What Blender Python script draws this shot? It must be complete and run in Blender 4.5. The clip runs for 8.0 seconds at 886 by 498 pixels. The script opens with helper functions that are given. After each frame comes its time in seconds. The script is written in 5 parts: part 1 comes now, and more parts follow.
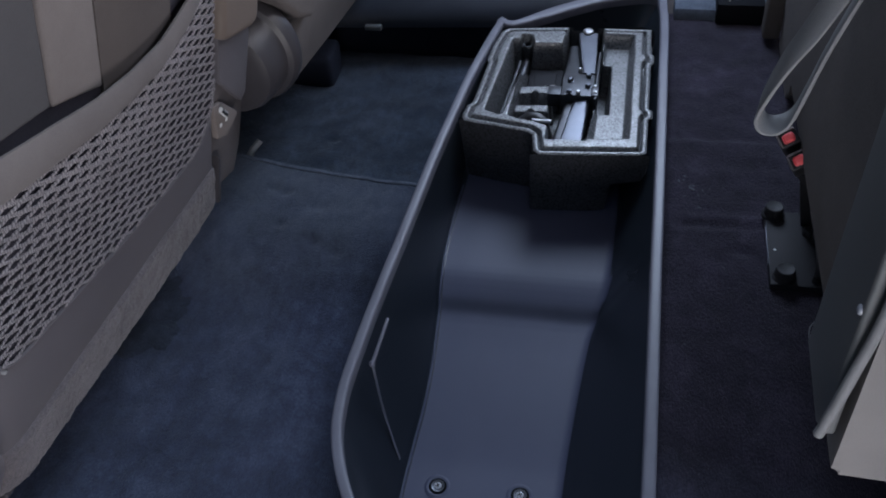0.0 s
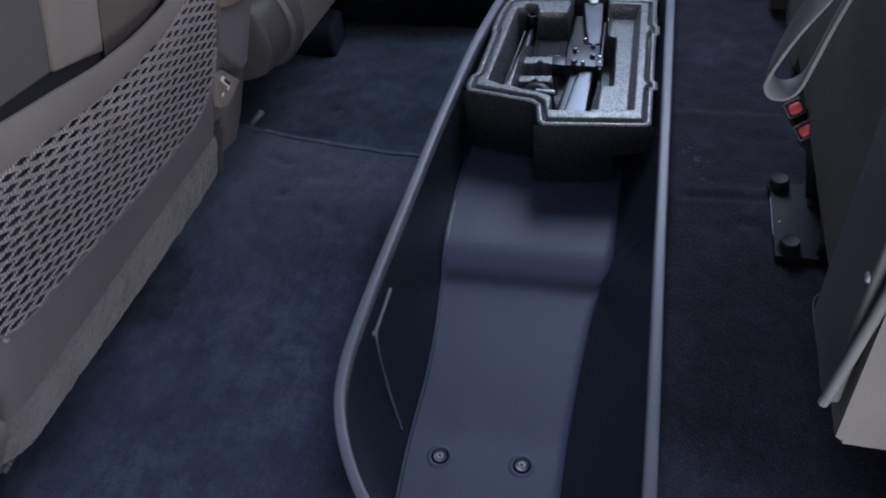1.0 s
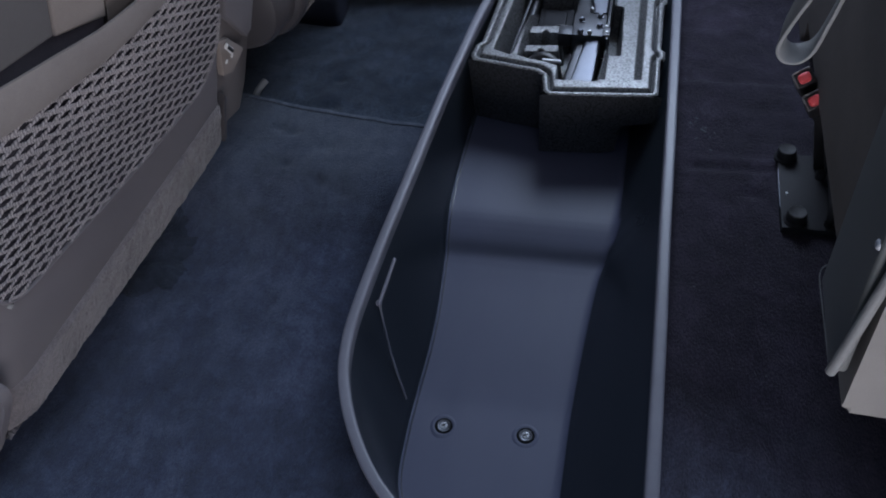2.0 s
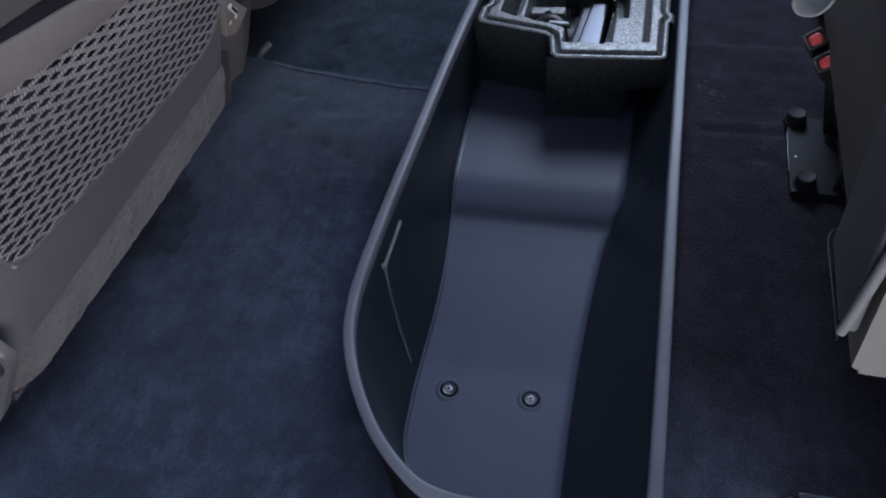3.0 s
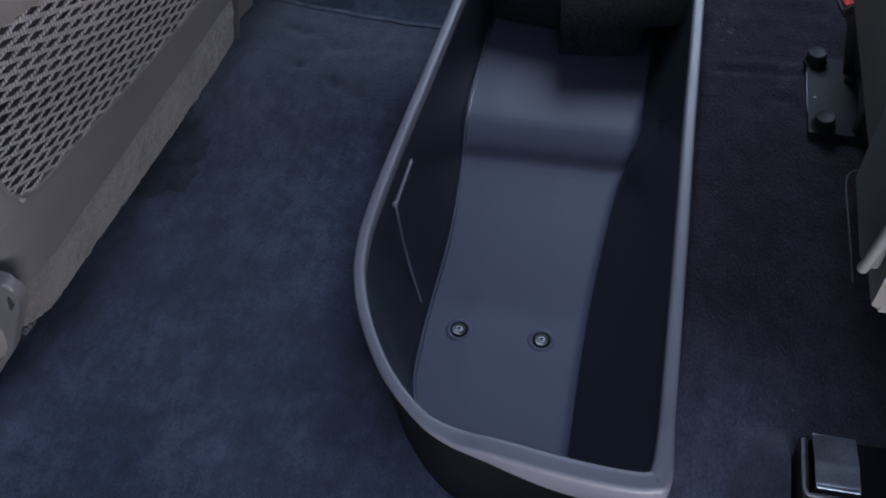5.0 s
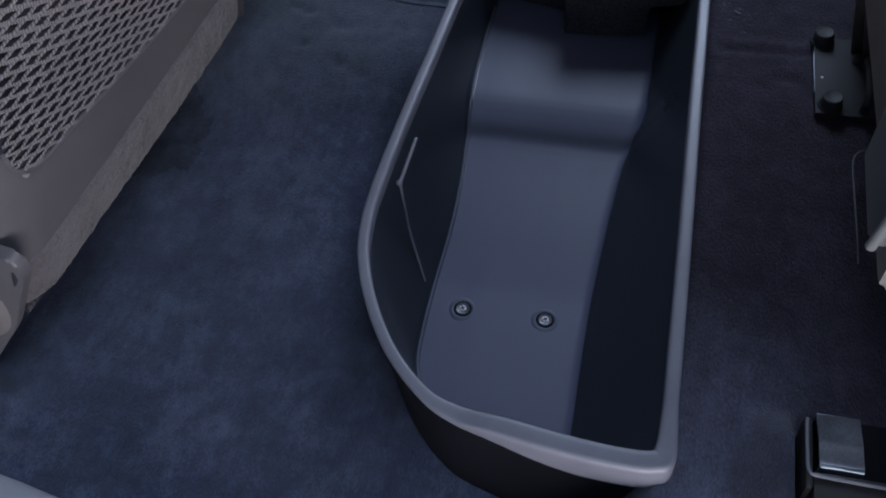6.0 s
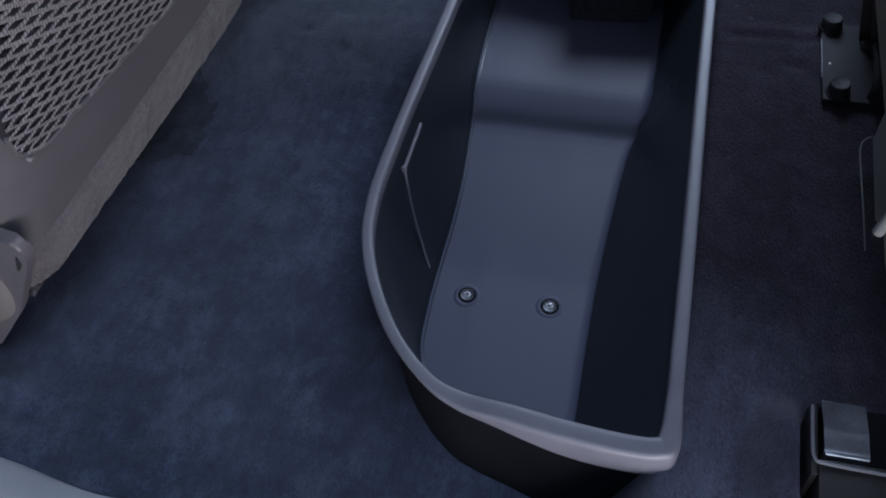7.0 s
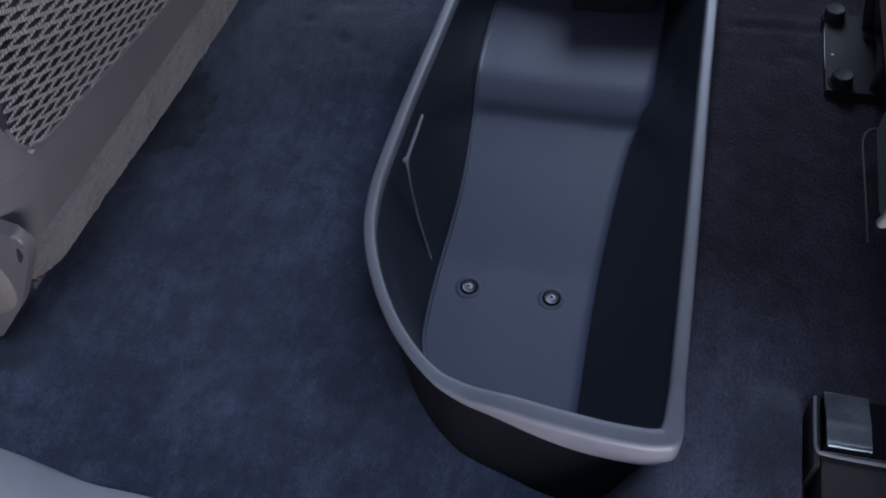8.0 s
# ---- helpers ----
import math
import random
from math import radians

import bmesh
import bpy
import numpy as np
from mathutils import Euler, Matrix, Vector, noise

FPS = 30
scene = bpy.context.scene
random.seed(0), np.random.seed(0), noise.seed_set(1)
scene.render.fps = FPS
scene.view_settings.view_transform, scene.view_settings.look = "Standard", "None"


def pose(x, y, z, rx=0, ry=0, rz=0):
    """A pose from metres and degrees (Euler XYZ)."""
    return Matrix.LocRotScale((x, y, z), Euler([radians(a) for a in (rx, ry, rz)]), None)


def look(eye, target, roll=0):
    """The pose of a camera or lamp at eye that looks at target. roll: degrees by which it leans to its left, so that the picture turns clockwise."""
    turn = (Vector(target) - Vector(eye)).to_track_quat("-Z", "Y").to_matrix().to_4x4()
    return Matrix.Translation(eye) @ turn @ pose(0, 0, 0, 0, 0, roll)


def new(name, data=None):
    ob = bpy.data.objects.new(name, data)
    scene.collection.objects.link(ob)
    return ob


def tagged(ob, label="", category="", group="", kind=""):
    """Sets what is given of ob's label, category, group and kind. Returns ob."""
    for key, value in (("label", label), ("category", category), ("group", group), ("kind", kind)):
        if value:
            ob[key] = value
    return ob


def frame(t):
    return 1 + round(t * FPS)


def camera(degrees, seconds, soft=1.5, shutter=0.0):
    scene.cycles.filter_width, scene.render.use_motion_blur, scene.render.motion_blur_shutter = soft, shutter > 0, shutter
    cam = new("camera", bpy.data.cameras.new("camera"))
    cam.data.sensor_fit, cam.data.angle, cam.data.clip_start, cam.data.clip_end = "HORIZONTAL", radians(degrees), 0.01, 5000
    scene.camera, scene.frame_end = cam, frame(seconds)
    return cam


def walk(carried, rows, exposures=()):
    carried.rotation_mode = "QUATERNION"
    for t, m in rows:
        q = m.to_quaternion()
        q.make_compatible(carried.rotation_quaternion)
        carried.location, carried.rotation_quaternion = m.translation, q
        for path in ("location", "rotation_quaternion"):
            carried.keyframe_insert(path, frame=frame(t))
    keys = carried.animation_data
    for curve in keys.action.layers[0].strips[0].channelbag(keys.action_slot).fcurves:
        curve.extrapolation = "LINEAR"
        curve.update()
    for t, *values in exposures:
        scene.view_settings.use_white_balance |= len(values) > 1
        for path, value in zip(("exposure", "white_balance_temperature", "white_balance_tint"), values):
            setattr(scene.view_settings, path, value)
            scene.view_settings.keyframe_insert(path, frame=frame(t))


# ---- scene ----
cam = camera(49.1, 8.0, soft=1.9)
PATH = [
    (0, (0.092, 0.099, 1.05), (-0.248, 1.483, -0.353), -5.1),
    (0.5, (0.091, 0.099, 1.047), (-0.249, 1.464, -0.375), -5.1),
    (1, (0.09, 0.098, 1.043), (-0.249, 1.445, -0.396), -5.1),
    (1.5, (0.089, 0.098, 1.04), (-0.251, 1.426, -0.416), -5.1),
    (3, (0.085, 0.095, 1.026), (-0.256, 1.355, -0.489), -5.4),
    (3.5, (0.083, 0.095, 1.022), (-0.258, 1.33, -0.514), -5.4),
    (4, (0.082, 0.094, 1.017), (-0.26, 1.307, -0.536), -5.5),
    (4.5, (0.081, 0.094, 1.014), (-0.262, 1.286, -0.554), -5.7),
    (6, (0.077, 0.09, 1.006), (-0.265, 1.239, -0.596), -5.7),
    (6.5, (0.077, 0.091, 1.004), (-0.269, 1.226, -0.606), -5.9),
    (7, (0.077, 0.09, 1.002), (-0.271, 1.217, -0.613), -6.0),
    (7.5, (0.077, 0.091, 1.002), (-0.272, 1.209, -0.619), -6.1),
    (8, (0.075, 0.09, 1.001), (-0.271, 1.204, -0.624), -6.1),
]
walk(cam, [(t, look(eye, aim, roll)) for t, eye, aim, roll in PATH])

# ---- world and lights ----
world = bpy.data.worlds.new("world")
scene.world = world
world.use_nodes = True
wn = world.node_tree
sky = wn.nodes.new("ShaderNodeTexSky")
sky.sky_type = "NISHITA"
sky.sun_disc = False
sky.sun_elevation = radians(40)
sky.sun_rotation = radians(30)
wn.links.new(sky.outputs[0], wn.nodes["Background"].inputs[0])
wn.nodes["Background"].inputs[1].default_value = 0.05


def area(name, at, to, w, h, watts, color):
    li = bpy.data.lights.new(name, "AREA")
    li.shape, li.size, li.size_y, li.energy, li.color = "RECTANGLE", w, h, watts, color
    ob = new(name, li)
    ob.matrix_world = look(at, to)
    return ob


# daylight in the far door's window and in the open door behind the camera
area("window_light", (0.08, 1.74, 0.87), (-0.02, 0.95, 0.1), 0.38, 0.46, 7.9, (0.62, 0.76, 1.0))
area("door_light", (0.56, -0.42, 2.38), (-0.08, 0.52, 0.1), 0.66, 0.62, 29.5, (0.63, 0.78, 1.0))
area("door_light_low", (0.45, -0.6, 0.2), (-0.1, 0.6, 0.24), 0.85, 0.3, 20.0, (0.94, 0.92, 0.97))
# lamp at an assumed, unseen rear window, added to brighten the front seat backs
area("rear_window_light", (0.72, 0.95, 1.1), (-0.45, 0.75, 0.4), 1.1, 0.26, 11.0, (0.93, 0.92, 1.0))


# ---- materials ----
def material(name):
    m = bpy.data.materials.new(name)
    m.use_nodes = True
    return m, m.node_tree, m.node_tree.nodes["Principled BSDF"]


def node(nt, kind, **ins):
    n = nt.nodes.new(kind)
    for k, v in ins.items():
        n.inputs[k.replace("_", " ")].default_value = v
    return n


def surface(name, dark, light, rough=0.6, grain=400.0, bump=0.2, blotch=14.0, mix=0.5, metal=0.0, dist=0.001, spec=0.5,
            rough_var=0.12, sheen=0.0, weave=0.0):
    """Two-scale noise colour, grain bump and a varied roughness, at real size."""
    m, nt, bsdf = material(name)
    tc = nt.nodes.new("ShaderNodeTexCoord")
    big = node(nt, "ShaderNodeTexNoise", Scale=blotch, Detail=6.0, Roughness=0.6)
    fine = node(nt, "ShaderNodeTexNoise", Scale=grain, Detail=3.0, Roughness=0.6)
    for n in (big, fine):
        nt.links.new(tc.outputs["Object"], n.inputs["Vector"])
    blend = nt.nodes.new("ShaderNodeMix")
    blend.data_type = "FLOAT"
    blend.inputs[0].default_value = mix
    nt.links.new(big.outputs[0], blend.inputs[2])
    nt.links.new(fine.outputs[0], blend.inputs[3])
    ramp = nt.nodes.new("ShaderNodeValToRGB")
    ramp.color_ramp.elements[0].position, ramp.color_ramp.elements[1].position = 0.34, 0.66
    ramp.color_ramp.elements[0].color, ramp.color_ramp.elements[1].color = (*dark, 1), (*light, 1)
    nt.links.new(blend.outputs[0], ramp.inputs[0])
    nt.links.new(ramp.outputs[0], bsdf.inputs["Base Color"])
    rr = node(nt, "ShaderNodeMapRange")
    rr.inputs[3].default_value, rr.inputs[4].default_value = max(0.02, rough - rough_var), min(1.0, rough + rough_var)
    nt.links.new(big.outputs[0], rr.inputs[0])
    nt.links.new(rr.outputs[0], bsdf.inputs["Roughness"])
    bsdf.inputs["Metallic"].default_value = metal
    bsdf.inputs["Specular IOR Level"].default_value = spec
    if sheen:
        bsdf.inputs["Sheen Weight"].default_value = sheen
        bsdf.inputs["Sheen Roughness"].default_value = 0.5
    height = fine.outputs[0]
    if weave:
        wv = node(nt, "ShaderNodeTexWave", Scale=weave, Distortion=1.5, Detail=2.0)
        nt.links.new(tc.outputs["Object"], wv.inputs["Vector"])
        add = nt.nodes.new("ShaderNodeMath")
        nt.links.new(wv.outputs[1], add.inputs[0])
        nt.links.new(height, add.inputs[1])
        height = add.outputs[0]
    bp = node(nt, "ShaderNodeBump", Strength=bump, Distance=dist)
    nt.links.new(height, bp.inputs["Height"])
    nt.links.new(bp.outputs[0], bsdf.inputs["Normal"])
    return m


def bead_foam(name, dark, light, rough, spec=0.5):
    """Moulded bead foam: cells of a few millimetres with fine pits."""
    m, nt, bsdf = material(name)
    tc = nt.nodes.new("ShaderNodeTexCoord")
    cells = node(nt, "ShaderNodeTexVoronoi", Scale=430.0)
    edge = node(nt, "ShaderNodeTexVoronoi", Scale=430.0)
    edge.feature = "DISTANCE_TO_EDGE"
    spots = node(nt, "ShaderNodeTexNoise", Scale=1300.0, Detail=2.0)
    for n in (cells, edge, spots):
        nt.links.new(tc.outputs["Object"], n.inputs["Vector"])
    ramp = nt.nodes.new("ShaderNodeValToRGB")
    els = ramp.color_ramp.elements
    els[0].position, els[1].position = 0.04, 0.8
    els[0].color, els[1].color = (*dark, 1), (*light, 1)
    els.new(0.26).color = (*[0.55 * a + 0.45 * b for a, b in zip(dark, light)], 1)
    mx = nt.nodes.new("ShaderNodeMix")
    mx.data_type = "FLOAT"
    mx.inputs[0].default_value = 0.4
    sep = nt.nodes.new("ShaderNodeSeparateColor")
    nt.links.new(cells.outputs["Color"], sep.inputs[0])
    nt.links.new(sep.outputs[0], mx.inputs[2])
    nt.links.new(spots.outputs[0], mx.inputs[3])
    pits = node(nt, "ShaderNodeTexNoise", Scale=400.0, Detail=2.0)
    nt.links.new(tc.outputs["Object"], pits.inputs["Vector"])
    deep = node(nt, "ShaderNodeMapRange")
    deep.inputs[1].default_value, deep.inputs[2].default_value = 0.37, 0.45
    nt.links.new(pits.outputs[0], deep.inputs[0])
    dim = nt.nodes.new("ShaderNodeMath")
    dim.operation = "MULTIPLY"
    nt.links.new(mx.outputs[0], dim.inputs[0])
    nt.links.new(deep.outputs[0], dim.inputs[1])
    nt.links.new(dim.outputs[0], ramp.inputs[0])
    nt.links.new(ramp.outputs[0], bsdf.inputs["Base Color"])
    bsdf.inputs["Roughness"].default_value = rough
    bsdf.inputs["Specular IOR Level"].default_value = spec
    gloss = node(nt, "ShaderNodeMapRange")
    gloss.inputs[1].default_value, gloss.inputs[2].default_value = 0.2, 0.6
    gloss.inputs[3].default_value, gloss.inputs[4].default_value = min(1.0, rough + 0.22), rough - 0.04
    nt.links.new(dim.outputs[0], gloss.inputs[0])
    nt.links.new(gloss.outputs[0], bsdf.inputs["Roughness"])
    bp = node(nt, "ShaderNodeBump", Strength=0.18, Distance=0.001)
    nt.links.new(edge.outputs[0], bp.inputs["Height"])
    nt.links.new(bp.outputs[0], bsdf.inputs["Normal"])
    return m


def carpet_pile(name, dark, light, tint, lit_dust=None, near=0.85, full=0.56, side=(0.44, 0.3)):
    """Cut pile: broad trodden patches, short streaks and fine tufts; a paler tone blended along y for light and dusty
    flecks.
    """
    m, nt, bsdf = material(name)
    tc = nt.nodes.new("ShaderNodeTexCoord")
    stretch = node(nt, "ShaderNodeMapping", Scale=(1.0, 0.35, 1.0))
    nt.links.new(tc.outputs["Object"], stretch.inputs["Vector"])
    patch = node(nt, "ShaderNodeTexNoise", Scale=8.0, Detail=7.0, Roughness=0.66)
    streak = node(nt, "ShaderNodeTexNoise", Scale=75.0, Detail=5.0, Roughness=0.75)
    tuft = node(nt, "ShaderNodeTexNoise", Scale=650.0, Detail=2.0, Roughness=0.7)
    nt.links.new(tc.outputs["Object"], patch.inputs["Vector"])
    nt.links.new(stretch.outputs[0], streak.inputs["Vector"])
    nt.links.new(stretch.outputs[0], tuft.inputs["Vector"])
    ramps = []
    for src, lo, hi in ((patch, 0.36, 0.65), (streak, 0.33, 0.67), (tuft, 0.3, 0.7)):
        r = node(nt, "ShaderNodeMapRange")
        r.inputs[1].default_value, r.inputs[2].default_value = lo, hi
        nt.links.new(src.outputs[0], r.inputs[0])
        ramps.append(r)
    # scuffs and flattened spots a finger or two wide
    scuff = node(nt, "ShaderNodeTexNoise", Scale=26.0, Detail=5.0, Roughness=0.62, Distortion=0.6)
    nt.links.new(tc.outputs["Object"], scuff.inputs["Vector"])
    r = node(nt, "ShaderNodeMapRange")
    r.inputs[1].default_value, r.inputs[2].default_value = 0.4, 0.6
    nt.links.new(scuff.outputs[0], r.inputs[0])
    ramps.append(r)
    total = None
    for r, w in zip(ramps, (0.26, 0.19, 0.25, 0.14)):
        mul = nt.nodes.new("ShaderNodeMath")
        mul.operation = "MULTIPLY_ADD"
        mul.inputs[1].default_value = w
        nt.links.new(r.outputs[0], mul.inputs[0])
        if total:
            nt.links.new(total, mul.inputs[2])
        else:
            mul.inputs[2].default_value = 0.0
        total = mul.outputs[0]
    ramp = nt.nodes.new("ShaderNodeValToRGB")
    els = ramp.color_ramp.elements
    els[0].position, els[1].position = 0.08, 0.76
    els[0].color, els[1].color = (*dark, 1), (*light, 1)
    mid = els.new(0.45)
    mid.color = (*tint, 1)
    nt.links.new(total, ramp.inputs[0])
    colour = ramp.outputs[0]
    if lit_dust:
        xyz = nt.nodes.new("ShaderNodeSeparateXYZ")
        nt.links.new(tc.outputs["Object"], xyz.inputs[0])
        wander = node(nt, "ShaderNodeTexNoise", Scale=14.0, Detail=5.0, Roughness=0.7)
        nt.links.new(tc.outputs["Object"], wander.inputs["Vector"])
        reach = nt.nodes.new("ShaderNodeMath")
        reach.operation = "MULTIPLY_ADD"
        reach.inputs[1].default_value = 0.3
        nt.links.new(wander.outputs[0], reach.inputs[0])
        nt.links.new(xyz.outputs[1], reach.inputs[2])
        # ramp along y that blends in the painted light
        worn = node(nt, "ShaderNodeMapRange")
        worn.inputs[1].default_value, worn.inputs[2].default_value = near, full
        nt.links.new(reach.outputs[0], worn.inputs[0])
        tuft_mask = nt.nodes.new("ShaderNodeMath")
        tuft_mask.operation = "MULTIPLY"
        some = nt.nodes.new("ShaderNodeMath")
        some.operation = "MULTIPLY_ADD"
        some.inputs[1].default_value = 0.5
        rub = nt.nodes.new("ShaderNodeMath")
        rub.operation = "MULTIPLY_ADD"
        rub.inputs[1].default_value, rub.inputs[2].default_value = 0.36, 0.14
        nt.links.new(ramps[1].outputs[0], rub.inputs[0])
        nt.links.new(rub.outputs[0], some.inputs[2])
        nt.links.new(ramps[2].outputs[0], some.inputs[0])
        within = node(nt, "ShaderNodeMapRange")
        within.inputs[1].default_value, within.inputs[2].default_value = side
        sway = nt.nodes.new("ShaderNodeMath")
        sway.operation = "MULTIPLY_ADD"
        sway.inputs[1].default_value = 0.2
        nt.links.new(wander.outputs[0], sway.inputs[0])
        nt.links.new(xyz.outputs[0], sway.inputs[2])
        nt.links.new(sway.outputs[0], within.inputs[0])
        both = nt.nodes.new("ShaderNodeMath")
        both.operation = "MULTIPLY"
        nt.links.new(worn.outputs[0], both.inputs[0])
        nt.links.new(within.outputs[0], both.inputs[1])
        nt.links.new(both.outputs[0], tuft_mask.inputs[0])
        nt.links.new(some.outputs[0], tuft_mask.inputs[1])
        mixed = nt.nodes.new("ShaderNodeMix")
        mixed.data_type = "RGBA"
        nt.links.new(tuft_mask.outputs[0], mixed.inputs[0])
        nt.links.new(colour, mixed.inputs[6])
        mixed.inputs[7].default_value = (*lit_dust, 1)
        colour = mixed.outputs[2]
    nt.links.new(colour, bsdf.inputs["Base Color"])
    bsdf.inputs["Roughness"].default_value = 0.95
    bsdf.inputs["Specular IOR Level"].default_value = 0.08
    bsdf.inputs["Sheen Weight"].default_value = 0.12
    add = nt.nodes.new("ShaderNodeMath")
    add.operation = "MULTIPLY_ADD"
    add.inputs[1].default_value = 0.35
    nt.links.new(ramps[1].outputs[0], add.inputs[0])
    nt.links.new(ramps[2].outputs[0], add.inputs[2])
    bp = node(nt, "ShaderNodeBump", Strength=0.7, Distance=0.002)
    nt.links.new(add.outputs[0], bp.inputs["Height"])
    nt.links.new(bp.outputs[0], bsdf.inputs["Normal"])
    return m


# paler towards the seam: window light on the hump put into the colour
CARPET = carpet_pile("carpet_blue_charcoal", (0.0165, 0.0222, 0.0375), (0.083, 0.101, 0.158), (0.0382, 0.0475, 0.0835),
                     lit_dust=(0.082, 0.097, 0.122), near=1.08, full=1.3, side=(0.1, -0.2))
# far footwell's weaker light put into the colour as a darker pile
CARPET_FAR = carpet_pile("carpet_far_shaded", (0.014, 0.02, 0.031), (0.072, 0.093, 0.136), (0.032, 0.044, 0.066))
CARPET_SHADE = carpet_pile("carpet_shade", (0.008, 0.011, 0.018), (0.058, 0.073, 0.112), (0.0225, 0.0298, 0.0485))
# rear seat's shade painted as black pile; paler by the door for its light
CARPET_REAR = carpet_pile("carpet_rear_shaded", (0.011, 0.0089, 0.0148), (0.05, 0.0408, 0.065), (0.0226, 0.0185, 0.0312), lit_dust=(0.1, 0.112, 0.168))
EDGE = surface("carpet_binding", (0.038, 0.047, 0.065), (0.12, 0.14, 0.18), 0.9, 500, 0.6, 45, 0.5, spec=0.1)
LINT = surface("grey_lint", (0.06, 0.064, 0.076), (0.13, 0.135, 0.15), 0.9, 900, 0.3, 40, 0.4, spec=0.1)
# black that stands for shade, on the runner block and the kick panel
SHADE_BLACK = surface("shade_black", (0.012, 0.014, 0.022), (0.028, 0.032, 0.048), 0.95, 700, 0.8, 18, 0.5, spec=0.1, dist=0.002)
# one plastic in two tones: lit floor pale, shaded walls dark
BIN_LIT = surface("bin_plastic_lit", (0.0425, 0.0487, 0.0875), (0.0533, 0.06, 0.104), 0.55, 1300, 0.12, 7, 0.4, dist=0.0006, rough_var=0.07)
BIN_SHADED = surface("bin_plastic_shaded", (0.011, 0.0144, 0.0195), (0.0172, 0.0222, 0.0298), 0.3, 1500, 0.12, 7, 0.4, dist=0.0006, rough_var=0.07)
# same plastic blackened further for the shade below the rim
BIN_OUT_SHADED = surface("bin_outer_shaded", (0.003, 0.0034, 0.005), (0.007, 0.0077, 0.0105), 0.6, 1500, 0.12, 7, 0.4, dist=0.0006, spec=0.06)
RIM = surface("rim_plastic", (0.1, 0.1, 0.127), (0.144, 0.144, 0.178), 0.45, 1500, 0.1, 12, 0.35, dist=0.0005, rough_var=0.08)
# one black foam in two tones: top paler for sky light, sides darkened
FOAM_LIT = bead_foam("bead_foam", (0.008, 0.009, 0.011), (0.165, 0.168, 0.178), 0.33, 1.0)
FOAM_SHADED = bead_foam("bead_foam_shaded", (0.003, 0.0034, 0.0045), (0.055, 0.0575, 0.067), 0.36, 0.5)
STEEL = surface("pressed_steel", (0.075, 0.079, 0.094), (0.115, 0.12, 0.138), 0.4, 500, 0.08, 30, 0.3, metal=1.0, dist=0.0004)
STEEL_DARK = surface("blackened_steel", (0.03, 0.031, 0.036), (0.075, 0.077, 0.085), 0.42, 600, 0.15, 40, 0.4, metal=0.7, dist=0.0005)
BRIGHT = surface("bright_zinc", (0.4, 0.41, 0.43), (0.55, 0.55, 0.57), 0.38, 800, 0.05, 60, 0.3, metal=1.0, dist=0.0003)
SEAT_PLASTIC = surface("seat_shell_plastic", (0.081, 0.0752, 0.084), (0.108, 0.101, 0.111), 0.46, 1400, 0.2, 10, 0.4, dist=0.0006)
SEAT_FELT = surface("seat_trim_cloth", (0.04, 0.0355, 0.041), (0.118, 0.106, 0.116), 0.9, 420, 0.9, 22, 0.62, spec=0.2, dist=0.002, sheen=0.12)
SEAT_CLOTH = surface("seat_cloth_taupe", (0.105, 0.092, 0.09), (0.15, 0.133, 0.128), 0.85, 900, 0.35, 12, 0.4, spec=0.2, dist=0.001)
SEAT_GREY = surface("seat_cloth_grey", (0.045, 0.0435, 0.0465), (0.064, 0.0615, 0.065), 0.85, 900, 0.3, 12, 0.4, spec=0.2, dist=0.001)
SEAT_BROWN = surface("seat_cloth_brown", (0.055, 0.047, 0.045), (0.082, 0.071, 0.067), 0.85, 900, 0.3, 12, 0.4, spec=0.2, dist=0.001)
BACKING = surface("pocket_backing", (0.02, 0.019, 0.026), (0.036, 0.034, 0.044), 0.9, 800, 0.4, 20, 0.5, spec=0.15)
CORD = surface("net_cord", (0.195, 0.181, 0.191), (0.335, 0.313, 0.325), 0.8, 2600, 0.7, 30, 0.6, spec=0.25, dist=0.001)
CORD_DARK = surface("net_cord_dark", (0.1, 0.093, 0.102), (0.17, 0.158, 0.17), 0.85, 2600, 0.7, 30, 0.6, spec=0.2, dist=0.001)
HEM = surface("pocket_hem", (0.105, 0.095, 0.096), (0.15, 0.137, 0.137), 0.85, 900, 0.4, 14, 0.4, spec=0.2, dist=0.001)
TRIM = surface("console_plastic", (0.036, 0.0335, 0.0375), (0.052, 0.0485, 0.054), 0.36, 1400, 0.15, 9, 0.4, dist=0.0005)
TRIM_BROWN = surface("console_brown", (0.12, 0.096, 0.083), (0.16, 0.13, 0.113), 0.5, 1200, 0.15, 9, 0.4, dist=0.0005)
TRIM_LIGHT = surface("console_grey_brown", (0.085, 0.076, 0.077), (0.115, 0.103, 0.104), 0.5, 1200, 0.15, 9, 0.4, dist=0.0005)
SILL = surface("sill_plastic", (0.22, 0.226, 0.26), (0.3, 0.307, 0.345), 0.4, 1200, 0.12, 10, 0.4, dist=0.0005)
SILL_DARK = surface("sill_dark_plastic", (0.021, 0.025, 0.036), (0.034, 0.039, 0.054), 0.42, 1200, 0.12, 10, 0.4, dist=0.0005, spec=0.35)
SCREW = surface("pale_screw_zinc", (0.4, 0.42, 0.47), (0.56, 0.58, 0.63), 0.35, 700, 0.08, 40, 0.4, metal=0.3, dist=0.0003)
CUP = surface("cup_plastic", (0.005, 0.0051, 0.007), (0.01, 0.0102, 0.0135), 0.5, 1200, 0.15, 20, 0.4, dist=0.0005)
BLACK = surface("black_plastic", (0.012, 0.012, 0.014), (0.022, 0.022, 0.026), 0.4, 1200, 0.12, 20, 0.4, dist=0.0005)
